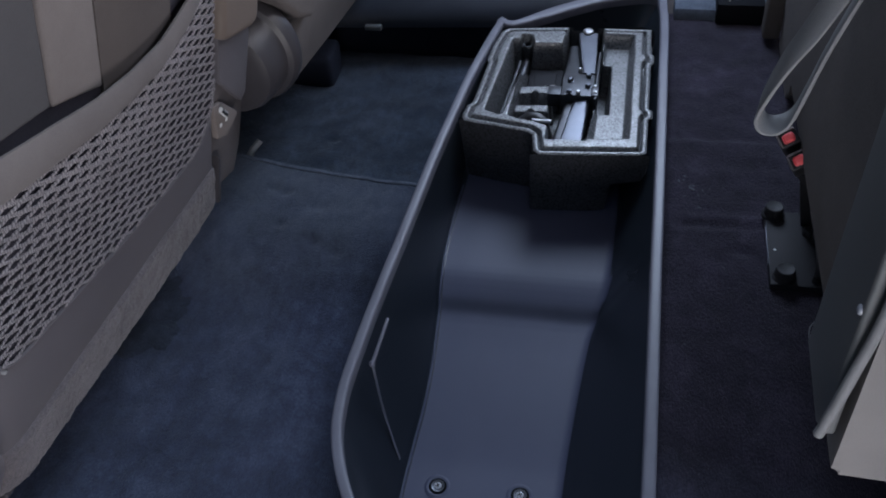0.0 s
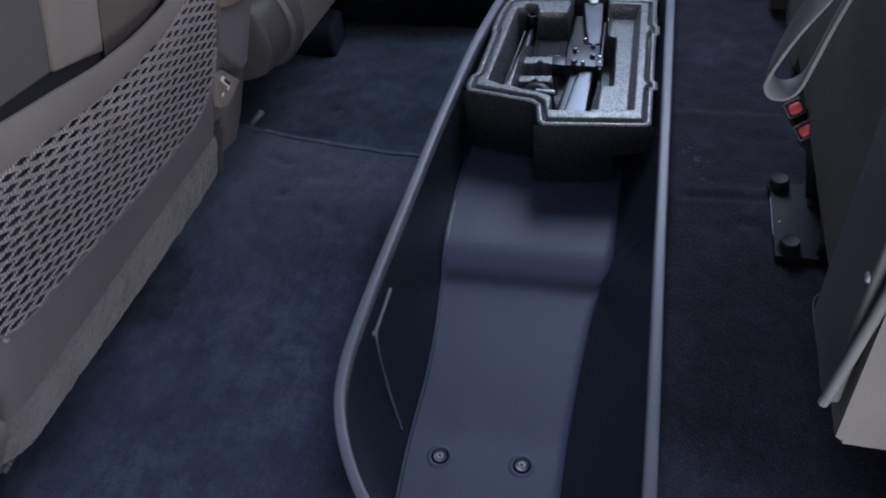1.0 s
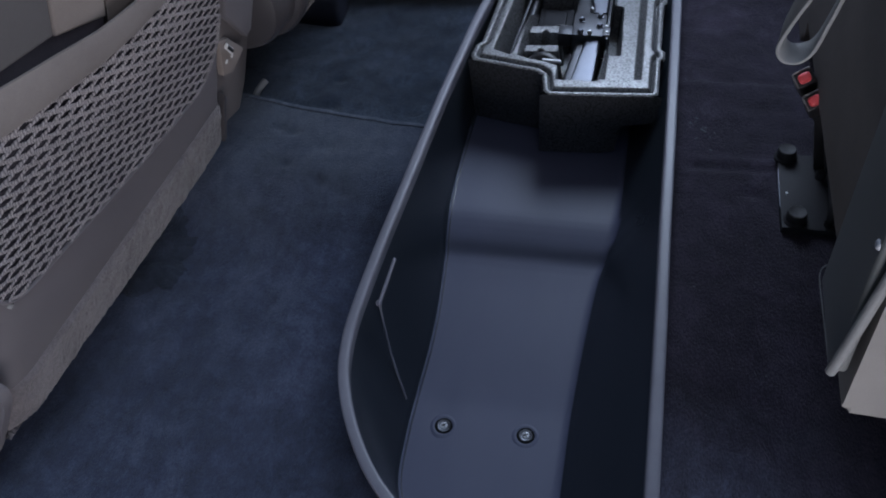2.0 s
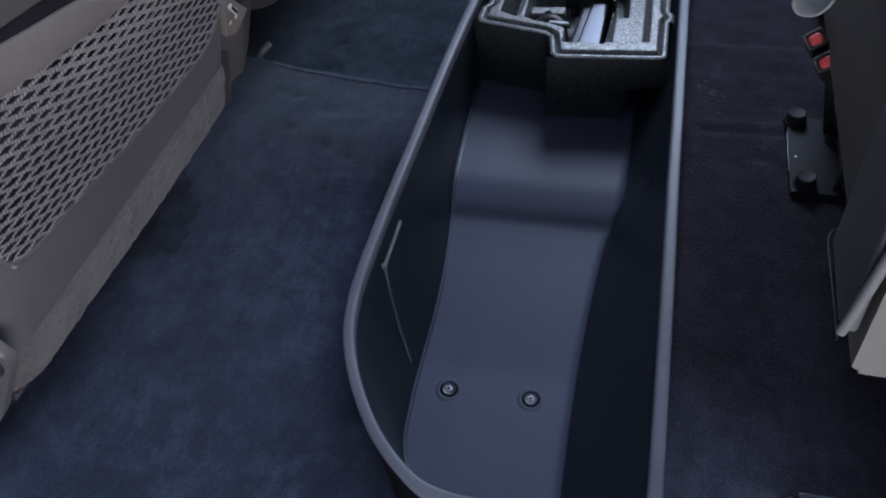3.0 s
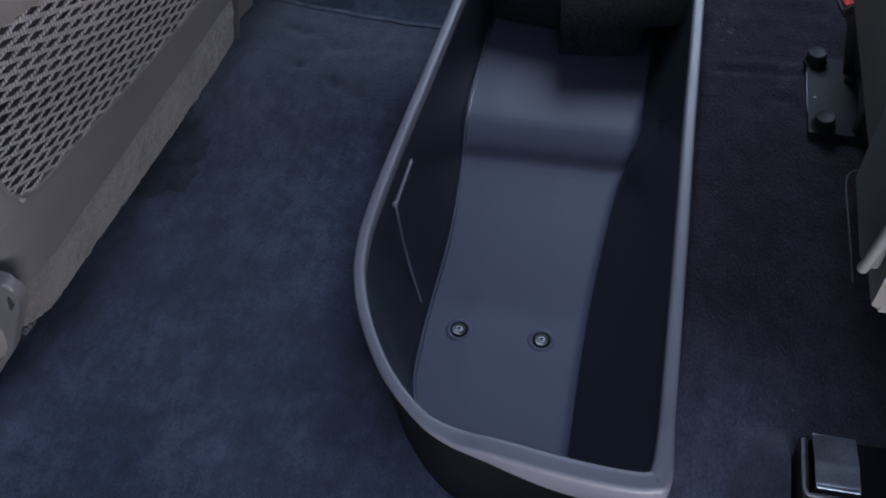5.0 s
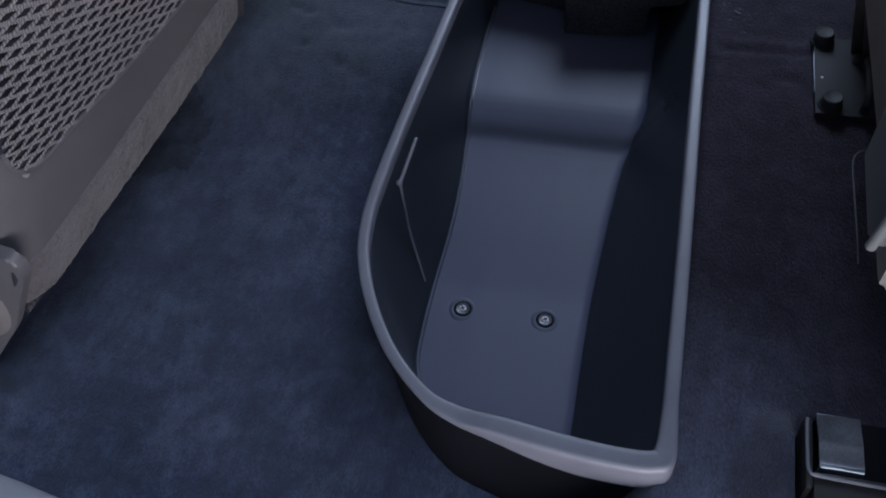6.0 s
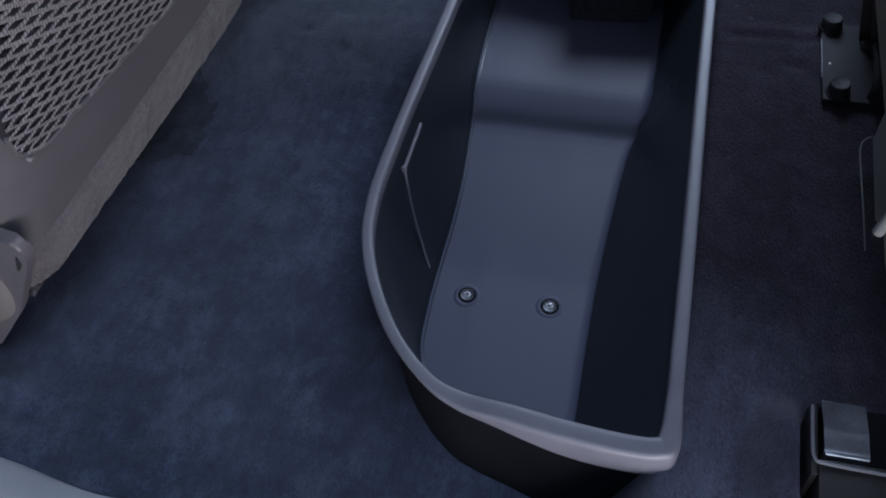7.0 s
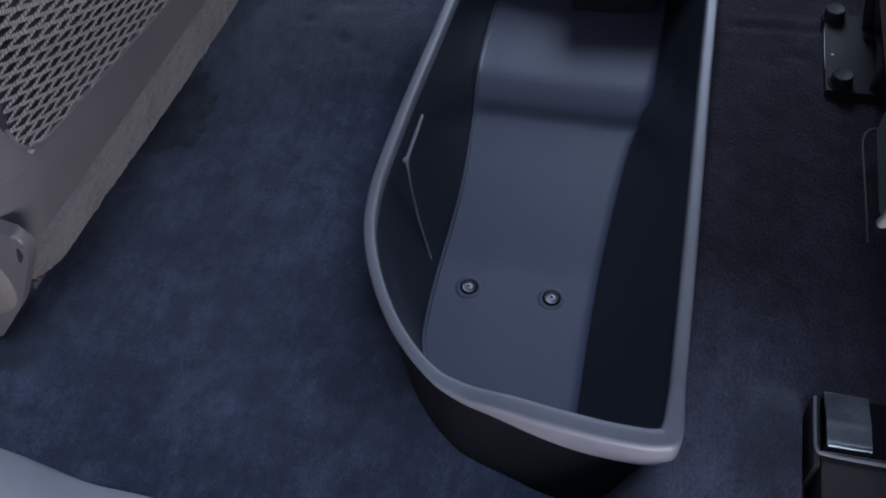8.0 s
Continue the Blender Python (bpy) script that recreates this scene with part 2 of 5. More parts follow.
REAR_DARK = surface("rear_seat_felt", (0.068, 0.0605, 0.06), (0.106, 0.095, 0.093), 0.9, 600, 0.5, 8, 0.45, spec=0.12, dist=0.0015)
REAR_MATTE = surface("matte_black_steel", (0.012, 0.012, 0.015), (0.024, 0.024, 0.029), 0.7, 700, 0.2, 30, 0.4, dist=0.0006, spec=0.2)
REAR_TEAL = surface("rear_seat_plastic", (0.066, 0.07, 0.074), (0.1, 0.105, 0.11), 0.55, 1000, 0.2, 10, 0.4, dist=0.0006)
BRACKET = surface("painted_bracket_steel", (0.013, 0.0127, 0.016), (0.024, 0.0234, 0.029), 0.65, 600, 0.25, 35, 0.5, dist=0.0006, spec=0.25)
BOLT_LIT = surface("bolt_steel_lit", (0.016, 0.016, 0.018), (0.05, 0.05, 0.056), 0.62, 500, 0.25, 60, 0.5, spec=0.3, dist=0.0005)
TAB = surface("bare_tab_steel", (0.13, 0.142, 0.18), (0.24, 0.258, 0.31), 0.34, 500, 0.15, 30, 0.5, metal=0.85, dist=0.0004)
PLATE = surface("port_plate_plastic", (0.14, 0.119, 0.111), (0.19, 0.163, 0.152), 0.45, 1200, 0.12, 12, 0.4, dist=0.0005)
REAR_CLOTH = surface("rear_seat_cloth", (0.15, 0.143, 0.142), (0.2, 0.19, 0.188), 0.85, 900, 0.3, 12, 0.4, spec=0.2)
WEB = surface("webbing_grey", (0.12, 0.122, 0.13), (0.18, 0.183, 0.192), 0.6, 1400, 0.4, 30, 0.4, spec=0.4)
RED = surface("buckle_red", (0.66, 0.07, 0.085), (0.84, 0.115, 0.13), 0.32, 900, 0.05, 40, 0.3)
PAINT = surface("dark_headliner", (0.3, 0.3, 0.3), (0.4, 0.4, 0.4), 0.9, 500, 0.3, 6, 0.4)
ASPHALT = surface("asphalt", (0.035, 0.035, 0.036), (0.065, 0.065, 0.066), 0.9, 120, 0.6, 3, 0.5, dist=0.004)
LABEL = surface("pale_print", (0.5, 0.5, 0.5), (0.62, 0.62, 0.62), 0.6, 700, 0.05, 30, 0.3)


# ---- mesh helpers ----
def link(name, bm, mat, smooth=True):
    bmesh.ops.recalc_face_normals(bm, faces=bm.faces)
    me = bpy.data.meshes.new(name)
    bm.to_mesh(me)
    bm.free()
    if smooth:
        me.shade_smooth()
        me.set_sharp_from_angle(angle=radians(38))
    me.materials.append(mat)
    return new(name, me)


def thing(name, at, label, category, group="", kind=""):
    ob = new(name)
    ob.empty_display_size = 0.02
    ob.location = at
    return tagged(ob, label, category, group, kind)


def part(name, bm, mat, parent, label="", smooth=True):
    ob = link(name, bm, mat, smooth)
    ob.parent = parent
    if parent.parent is None:
        ob.matrix_parent_inverse = Matrix.Translation(parent.location).inverted()
    return tagged(ob, label)


def loft(bm, rings, closed=True, cap_first=False, cap_last=False):
    """Skin between rings of equal length."""
    vs = [[bm.verts.new(p) for p in r] for r in rings]
    for a, b in zip(vs, vs[1:]):
        n = len(a)
        for i in range(n if closed else n - 1):
            j = (i + 1) % n
            bm.faces.new((a[i], a[j], b[j], b[i]))
    if cap_first:
        bm.faces.new(list(reversed(vs[0])))
    if cap_last:
        bm.faces.new(vs[-1])
    return vs


def block(bm, lo, hi, bevel=0.004, segs=2, m=None):
    """A bevelled box between two corners, placed by m."""
    r = bmesh.ops.create_cube(bm, size=1)
    for v in r["verts"]:
        v.co = [lo[i] + (v.co[i] + 0.5) * (hi[i] - lo[i]) for i in range(3)]
    edges = list({e for v in r["verts"] for e in v.link_edges})
    if bevel:
        out = bmesh.ops.bevel(bm, geom=edges, offset=bevel, segments=segs, affect="EDGES", profile=0.6)
        verts = list({v for f in out["faces"] for v in f.verts} | {v for v in r["verts"] if v.is_valid})
    else:
        verts = r["verts"]
    if m is not None:
        bmesh.ops.transform(bm, matrix=m, verts=verts)
    return verts


def prism(bm, pts, axis_map, d0, d1, bevel=0.003, segs=2):
    """Extrudes a 2D outline between two depths; axis_map(u, v, d) gives the place."""
    a = [bm.verts.new(axis_map(u, v, d0)) for u, v in pts]
    b = [bm.verts.new(axis_map(u, v, d1)) for u, v in pts]
    n = len(pts)
    fs = [bm.faces.new(list(reversed(a))), bm.faces.new(b)]
    for i in range(n):
        j = (i + 1) % n
        fs.append(bm.faces.new((a[i], a[j], b[j], b[i])))
    if bevel:
        bmesh.ops.bevel(bm, geom=list(fs[1].edges) + list(fs[0].edges), offset=bevel, segments=segs, affect="EDGES", profile=0.6)


def lathe(bm, profile, m, steps=28):
    """Turns a profile of (radius, height) round z, placed by m."""
    rings = []
    for r, z in profile:
        rings.append([m @ Vector((max(r, 1e-5) * math.cos(2 * math.pi * k / steps), max(r, 1e-5) * math.sin(2 * math.pi * k / steps), z)) for k in range(steps)])
    loft(bm, rings, True, True, True)


def tube(bm, pts, radius, steps=8, flat=1.0, up=(0, 0, 1)):
    """A round or flattened cord along points."""
    pts = [Vector(p) for p in pts]
    rings = []
    radii = radius if isinstance(radius, list) else [radius] * len(pts)
    for i, p in enumerate(pts):
        radius = radii[i]
        t = (pts[min(i + 1, len(pts) - 1)] - pts[max(i - 1, 0)]).normalized()
        side = t.cross(Vector(up))
        side = side.normalized() if side.length > 1e-4 else t.orthogonal().normalized()
        other = side.cross(t).normalized()
        rings.append([p + side * (radius * math.cos(2 * math.pi * k / steps)) + other * (radius * flat * math.sin(2 * math.pi * k / steps)) for k in range(steps)])
    loft(bm, rings, True, True, True)


def spline(pts, n, closed=False):
    """Catmull-Rom through points, n samples for each span."""
    pts = [np.array(p, float) for p in pts]
    m = len(pts)
    out = []
    for i in range(m if closed else m - 1):
        if closed:
            p0, p1, p2, p3 = (pts[(i + k - 1) % m] for k in range(4))
        else:
            p0, p1, p2, p3 = pts[max(i - 1, 0)], pts[i], pts[i + 1], pts[min(i + 2, m - 1)]
        for k in range(n):
            t = k / n
            out.append(0.5 * (2 * p1 + (p2 - p0) * t + (2 * p0 - 5 * p1 + 4 * p2 - p3) * t * t + (3 * p1 - p0 - 3 * p2 + p3) * t ** 3))
    if not closed:
        out.append(pts[-1])
    return out


def smooth01(x):
    x = min(1.0, max(0.0, x))
    return x * x * (3 - 2 * x)


def rounded(w0, h0, w1, h1, r, n=6):
    """A rounded rectangle outline, counter-clockwise."""
    out = []
    for cx, cy, a in ((w1 - r, h0 + r, -90), (w1 - r, h1 - r, 0), (w0 + r, h1 - r, 90), (w0 + r, h0 + r, 180)):
        for k in range(n + 1):
            b = radians(a + 90 * k / n)
            out.append((cx + r * math.cos(b), cy + r * math.sin(b)))
    return out


# ---- floor ----
FLOOR_Z = 0.03


def seam_y(x):
    """The bound front edge of the footwell carpet."""
    return float(np.interp(x, [-0.7, -0.497, -0.42, -0.345, -0.27, -0.2, 0.0], [1.28, 1.2355, 1.218, 1.2045, 1.199, 1.193, 1.186]))


DENTS = [(-0.399, 1.086, 0.009, 0.006), (-0.407, 1.155, 0.008, 0.005), (-0.336, 1.058, 0.009, 0.006), (-0.431, 1.164, 0.007, 0.004), (-0.304, 1.044, 0.008, 0.005),
         (-0.393, 1.284, 0.013, 0.006), (-0.392, 1.355, 0.008, 0.005), (-0.35, 1.13, 0.014, 0.004), (0.247, 0.982, 0.008, 0.004)]


def ground_height(x, y):
    """Carpet: a low footwell with a hump at the middle of the cab, a step up to the rear floor."""
    z = FLOOR_Z
    edge = seam_y(x)
    hump = 0.046 * smooth01((y - 0.92) / 0.17) * (1 - smooth01((y - edge) / 0.012)) * (1 - smooth01((x + 0.12) / 0.1))
    z += hump - 0.004 * smooth01((y - edge) / 0.02)
    x0 = 0.095 - 0.10 * (1 - smooth01((y - 0.36) / 0.14))
    w = 0.055 + 0.09 * (1 - smooth01((y - 0.36) / 0.14))
    rise = smooth01((x - x0) / w)
    z += 0.163 * rise
    z += 0.006 * (1 - 0.7 * rise) * noise.noise(Vector((x * 6, y * 6, 0.3))) + 0.0016 * noise.noise(Vector((x * 40, y * 40, 1.7)))
    if rise < 0.5:
        z += 0.0035 * noise.noise(Vector((x * 15, y * 15, 4.1)))
    # hollow beside the storage bin, added to deepen the shade there
    z -= 0.022 * smooth01((x + 0.34) / 0.13) * (1 - smooth01((x + 0.13) / 0.05)) * smooth01((y - 0.66) / 0.16) * (1 - smooth01((y - 0.95) / 0.12))
    # creases across the rear floor
    if rise > 0.9:
        fade = smooth01((x - 0.165) / 0.02) * (1 - smooth01((x - 0.3) / 0.05))
        wave = y - 0.05 * (x - 0.23) + 0.004 * noise.noise(Vector((x * 25, 0.0, 7.0)))
        z += fade * (0.002 * math.exp(-((wave - 1.04) / 0.008) ** 2) - 0.0022 * math.exp(-((wave - 1.026) / 0.006) ** 2))
        z += fade * 0.0014 * math.exp(-((wave - 1.195) / 0.007) ** 2)
    # small pressed dents
    for dx, dy, r, d in DENTS:
        g = ((x - dx) / (1.5 * r)) ** 2 + ((y - dy) / r) ** 2
        if g < 6:
            z -= d * math.exp(-g)
    # folds of the carpet under the front seat
    z += 0.03 * math.exp(-((x + 0.622) ** 2 / 0.003 + (y - 0.487) ** 2 / 0.0005))
    z += 0.022 * math.exp(-((x + 0.605) ** 2 / 0.0035 + (y - 0.42) ** 2 / 0.0004))
    # pile pushed up against the hinge cup
    z += 0.036 * smooth01((x - 0.2) / 0.045) * (1 - smooth01((x - 0.25) / 0.008)) * (1 - smooth01((y - 0.5) / 0.05))
    return z


def carpet(name, x0, x1, y0, y1, step, mat, label, far=None):
    nx, ny = int((x1 - x0) / step), int((y1 - y0) / step)
    bm = bmesh.new()
    rows = []
    for j in range(ny + 1):
        y = y0 + (y1 - y0) * j / ny
        rows.append([bm.verts.new((x0 + (x1 - x0) * i / nx, y, ground_height(x0 + (x1 - x0) * i / nx, y))) for i in range(nx + 1)])
    for a, b in zip(rows, rows[1:]):
        for i in range(nx):
            bm.faces.new((a[i], a[i + 1], b[i + 1], b[i]))
    ob = link(name, bm, mat)
    if far:
        ob.data.materials.append(far)
        for p in ob.data.polygons:
            if p.center.y > seam_y(p.center.x) + 0.002:
                p.material_index = 1
    return tagged(ob, label, "floor", kind="structure")


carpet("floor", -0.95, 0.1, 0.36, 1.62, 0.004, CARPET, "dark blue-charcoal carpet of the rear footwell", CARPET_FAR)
carpet("floor_rear", 0.1, 0.62, 0.36, 1.53, 0.005, CARPET_REAR, "carpet on the raised floor, blackened for the rear seat's shade, paler and dusty by the door")


bm = bmesh.new()
tube(bm, [(x, seam_y(x) - 0.0005, ground_height(x, seam_y(x) - 0.004) + 0.0002) for x in np.linspace(-0.62, -0.145, 90)], 0.0042, 10, 0.62)
tagged(link("trim_carpet", bm, EDGE), "thin grey bound edge of the footwell carpet", "trim", kind="structure")


def lint():
    """Crumbs and lint trodden into the carpets."""
    rng = random.Random(11)
    bm = bmesh.new()
    for _ in range(34):
        if rng.random() < 0.6:
            x, y = rng.uniform(0.17, 0.26), rng.uniform(0.5, 1.4)
        else:
            x, y = rng.uniform(-0.5, -0.22), rng.uniform(0.5, 1.15)
        r = rng.uniform(0.0004, 0.001)
        at = Vector((x, y, ground_height(x, y) + r * 0.4))
        bmesh.ops.create_icosphere(bm, subdivisions=1, radius=r, matrix=Matrix.Translation(at) @ pose(0, 0, 0, 0, 0, rng.uniform(0, 180)) @ Matrix.Diagonal((rng.uniform(0.8, 2.2), 0.8, 0.5, 1)))
    # a scatter of larger flakes where the rear floor was stepped on
    for k in range(16):
        x, y = 0.19 + rng.gauss(0, 0.012), 1.09 + rng.gauss(0, 0.016)
        r = rng.uniform(0.0006, 0.0022) if k else 0.0034
        at = Vector((x, y, ground_height(x, y) + r * 0.3))
        bmesh.ops.create_icosphere(bm, subdivisions=1, radius=r, matrix=Matrix.Translation(at) @ pose(0, 0, 0, 0, 0, rng.uniform(0, 180)) @ Matrix.Diagonal((0.6, rng.uniform(1.0, 2.0), 0.35, 1)))
    tagged(link("lint", bm, LINT), "tiny grey crumbs and lint on the dark carpet", "lint", kind="stuff")


lint()


def carpet_clip():
    top = thing("carpet_clip", (-0.497, 1.255, 0.06), "small grey clip at the raised edge of the carpet", "clip")
    bm = bmesh.new()
    tube(bm, [(-0.503, 1.246, 0.06), (-0.497, 1.256, 0.071), (-0.488, 1.272, 0.078)], 0.0055, 10)
    part("clip_pin", bm, WEB, top)


carpet_clip()


# low dark mound added where the carpet lies in shade under the seat
def shade_mound():
    top = thing("seat_shade_mound", (-0.56, 0.92, 0.03), "dark mound on the carpet, put in for the shade under the seat", "rail cover")
    bm = bmesh.new()
    rings = []
    for k in range(13):
        f = k / 12
        ring = []
        for j in range(120):
            a = 2 * math.pi * j / 120
            r = (1 - f) * (1 + 0.22 * noise.noise(Vector((math.cos(a) * 1.3, math.sin(a) * 1.3, 5.0))) + 0.14 * noise.noise(Vector((math.cos(a) * 5, math.sin(a) * 5, 9.0))) + 0.12 * noise.noise(Vector((math.cos(a) * 16, math.sin(a) * 16, 3.0))))
            ring.append((-0.575 + 0.088 * r * math.cos(a), 0.925 + 0.092 * r * math.sin(a), ground_height(-0.575 + 0.088 * r * math.cos(a), 0.925 + 0.092 * r * math.sin(a)) - 0.004 + 0.016 * (1 - (1 - f) ** 2) + 0.008 * noise.noise(Vector((r * math.cos(a) * 3, r * math.sin(a) * 3, 2.0)))))
        rings.append(ring if f < 1 else [(x * 0.02 - 0.575 * 0.98, y * 0.02 + 0.925 * 0.98, z) for x, y, z in rings[-1]])
    loft(bm, rings, True, False, True)
    part("mound_body", bm, CARPET_SHADE, top)


shade_mound()

# ---- storage bin ----
# pairs of rim and base corners, round the bin from the far end along the front side
BIN_RIM = [(-0.114, 1.438), (-0.138, 1.306), (-0.149, 1.21), (-0.159, 1.109), (-0.166, 1.017), (-0.172, 0.931), (-0.178, 0.853), (-0.182, 0.79),
           (-0.185, 0.724), (-0.184, 0.68), (-0.176, 0.633), (-0.154, 0.579), (-0.12, 0.526), (-0.078, 0.486), (-0.044, 0.471), (0.004, 0.464),
           (0.055, 0.4572), (0.104, 0.4537), (0.137, 0.4557), (0.1508, 0.4685), (0.1526, 0.53), (0.153, 0.725), (0.1525, 0.89), (0.1527, 0.95), (0.1528, 0.985),
           (0.153, 1.05), (0.153, 1.3), (0.151, 1.48), (0.135, 1.54), (0.06, 1.53), (0.0, 1.5), (-0.047, 1.468), (-0.085, 1.441), (-0.102, 1.441)]
BIN_BASE = [(-0.112, 1.425), (-0.125, 1.30), (-0.131, 1.2), (-0.134, 1.1), (-0.134, 1.017), (-0.129, 0.931), (-0.124, 0.853), (-0.1235, 0.79),
            (-0.1265, 0.724), (-0.127, 0.665), (-0.123, 0.607), (-0.105, 0.565), (-0.075, 0.535), (-0.048, 0.517), (-0.028, 0.51), (0.0, 0.506),
            (0.028, 0.504), (0.046, 0.506), (0.056, 0.514), (0.060, 0.53), (0.060, 0.56), (0.0615, 0.725), (0.0735, 0.89), (0.0835, 0.945), (0.0918, 0.985),
            (0.0958, 1.05), (0.097, 1.3), (0.092, 1.45), (0.07, 1.48), (0.03, 1.475), (-0.02, 1.456), (-0.055, 1.44), (-0.085, 1.432), (-0.1, 1.432)]
RIM_Z = 0.22


STEP_Y = [0.0, 0.72, 0.89, 0.922, 0.934, 0.939, 0.9435, 0.948, 0.9525, 0.96, 0.97, 0.98, 0.99, 1.0, 2.0]
STEP_Z = [0.06, 0.06, 0.0765, 0.0808, 0.083, 0.085, 0.0892, 0.094, 0.0973, 0.1008, 0.1045, 0.1075, 0.1094, 0.1101, 0.11]


def base_z(y):
    """The bin's floor: low near the door, a short steep step with a rounded lip, then the shelf under the tool tray."""
    return float(np.mean(np.interp([y - 0.002, y - 0.001, y, y + 0.001, y + 0.002], STEP_Y, STEP_Z)))


def wall_z(y):
    """Where the side walls meet the floor: the step runs out softly up the wall."""
    return float(np.mean(np.interp(np.linspace(y - 0.05, y + 0.05, 15), STEP_Y, STEP_Z)))


def storage_bin():
    top = thing("storage_bin", (0, 0.95, 0.04), "long dark grey moulded plastic under-seat storage bin, open", "storage bin")
    rim = spline(BIN_RIM, 14, True)
    base = spline(BIN_BASE, 14, True)
    n = len(rim)
    inward = []
    for i in range(n):
        t = rim[(i + 4) % n] - rim[i - 4]
        t /= np.linalg.norm(t)
        inward.append(np.array((-t[1], t[0])))
    slim = [1 - 0.36 * smooth01((-0.03 - rim[i][0]) / 0.06) - 0.27 * smooth01((rim[i][0] - 0.14) / 0.01) * smooth01((rim[i][1] - 0.465) / 0.06)
            + 0.14 * smooth01((rim[i][0] + 0.03) / 0.05) * (1 - smooth01((rim[i][1] - 0.464) / 0.02)) for i in range(n)]

    def out(i, off):
        """Place on the rim's section, which is slimmer along the front side."""
        return rim[i] + inward[i] * (0.0066 + (off - 0.0066) * slim[i])

    dip = [-0.0018 * math.exp(-((rim[i][0] + 0.037) / 0.018) ** 2) * (1 - smooth01((rim[i][1] - 0.49) / 0.02)) for i in range(n)]

    def ring(off, z):
        return [(*out(i, off), z + (dip[i] if z > 0.21 else 0.0)) for i in range(n)]

    bm = bmesh.new()
    lip = [0.0305 * smooth01((rim[i][0] + 0.07) / 0.15) * (1 - smooth01((rim[i][1] - 0.47) / 0.04)) for i in range(n)]
    def edge(off, up):
        """A ring whose height runs from the foot of the lip (0) to the top (1)."""
        return [(*out(i, off), 0.2125 - lip[i] + (0.0085 + lip[i]) * up + dip[i] * up) for i in range(n)]
    loft(bm, [edge(0.006, 0.0), edge(0.0, 0.01), edge(-0.0018, 0.06), edge(-0.0026, 0.3), edge(-0.0028, 0.74), edge(-0.0026, 0.88), edge(-0.0017, 0.955), edge(-0.0004, 0.99), edge(0.0016, 1.0),
              ring(0.006, 0.2209), ring(0.0102, 0.2206), ring(0.0134, 0.2201), ring(0.0151, 0.219), ring(0.0159, 0.217), ring(0.016, 0.214), ring(0.016, 0.205)])
    part("rim", bm, RIM, top, "rounded scuffed grey rim")
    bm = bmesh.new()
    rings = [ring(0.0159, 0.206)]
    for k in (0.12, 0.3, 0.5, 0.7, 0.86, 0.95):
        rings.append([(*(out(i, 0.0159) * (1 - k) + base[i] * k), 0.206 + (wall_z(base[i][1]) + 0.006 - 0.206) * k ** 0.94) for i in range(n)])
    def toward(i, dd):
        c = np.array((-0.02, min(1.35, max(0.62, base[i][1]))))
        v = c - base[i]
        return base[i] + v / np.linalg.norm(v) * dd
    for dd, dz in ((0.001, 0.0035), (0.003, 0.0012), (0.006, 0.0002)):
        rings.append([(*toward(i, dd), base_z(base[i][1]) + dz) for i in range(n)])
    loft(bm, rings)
    part("inner_wall", bm, BIN_SHADED, top)
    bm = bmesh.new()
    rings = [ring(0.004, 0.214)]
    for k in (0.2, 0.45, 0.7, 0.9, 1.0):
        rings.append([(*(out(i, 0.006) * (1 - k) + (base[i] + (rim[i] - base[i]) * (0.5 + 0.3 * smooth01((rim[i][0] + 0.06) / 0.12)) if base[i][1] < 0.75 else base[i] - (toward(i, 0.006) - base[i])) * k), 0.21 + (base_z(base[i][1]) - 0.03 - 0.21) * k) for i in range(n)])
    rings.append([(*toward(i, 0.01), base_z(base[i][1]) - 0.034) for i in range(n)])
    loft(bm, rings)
    part("outer_wall", bm, BIN_OUT_SHADED, top)
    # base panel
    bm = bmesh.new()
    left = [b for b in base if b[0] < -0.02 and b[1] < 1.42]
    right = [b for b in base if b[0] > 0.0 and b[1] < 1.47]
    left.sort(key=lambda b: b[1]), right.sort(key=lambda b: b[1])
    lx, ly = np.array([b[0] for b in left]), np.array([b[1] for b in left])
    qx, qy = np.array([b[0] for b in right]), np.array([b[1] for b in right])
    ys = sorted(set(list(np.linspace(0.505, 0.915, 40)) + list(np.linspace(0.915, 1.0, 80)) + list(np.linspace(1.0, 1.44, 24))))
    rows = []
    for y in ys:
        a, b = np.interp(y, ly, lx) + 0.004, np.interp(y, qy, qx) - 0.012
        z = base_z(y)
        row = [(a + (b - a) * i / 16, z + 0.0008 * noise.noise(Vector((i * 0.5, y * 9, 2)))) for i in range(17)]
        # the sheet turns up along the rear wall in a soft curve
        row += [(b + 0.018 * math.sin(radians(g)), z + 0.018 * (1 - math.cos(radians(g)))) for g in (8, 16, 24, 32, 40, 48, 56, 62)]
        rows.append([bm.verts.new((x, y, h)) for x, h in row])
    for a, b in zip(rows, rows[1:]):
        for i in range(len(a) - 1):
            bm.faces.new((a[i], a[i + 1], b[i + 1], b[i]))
    part("base_panel", bm, BIN_LIT, top, "base of the bin, its plastic painted slate-blue and paler for the light on it")
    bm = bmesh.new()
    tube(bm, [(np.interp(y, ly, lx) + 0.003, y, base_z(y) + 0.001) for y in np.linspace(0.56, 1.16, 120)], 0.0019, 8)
    part("base_edge", bm, BIN_LIT, top)
    # fixing screws in round dishes
    for x, y in ((-0.084, 0.687), (0.012, 0.688)):
        z = base_z(y)
        bm = bmesh.new()
        lathe(bm, [(0.0172, z - 0.0006), (0.0156, z + 0.0001), (0.014, z + 0.0008), (0.0128, z + 0.0011), (0.0118, z + 0.001), (0.0102, z + 0.0003), (0.0088, z - 0.0001)], Matrix.Translation((x, y, 0)), 36)
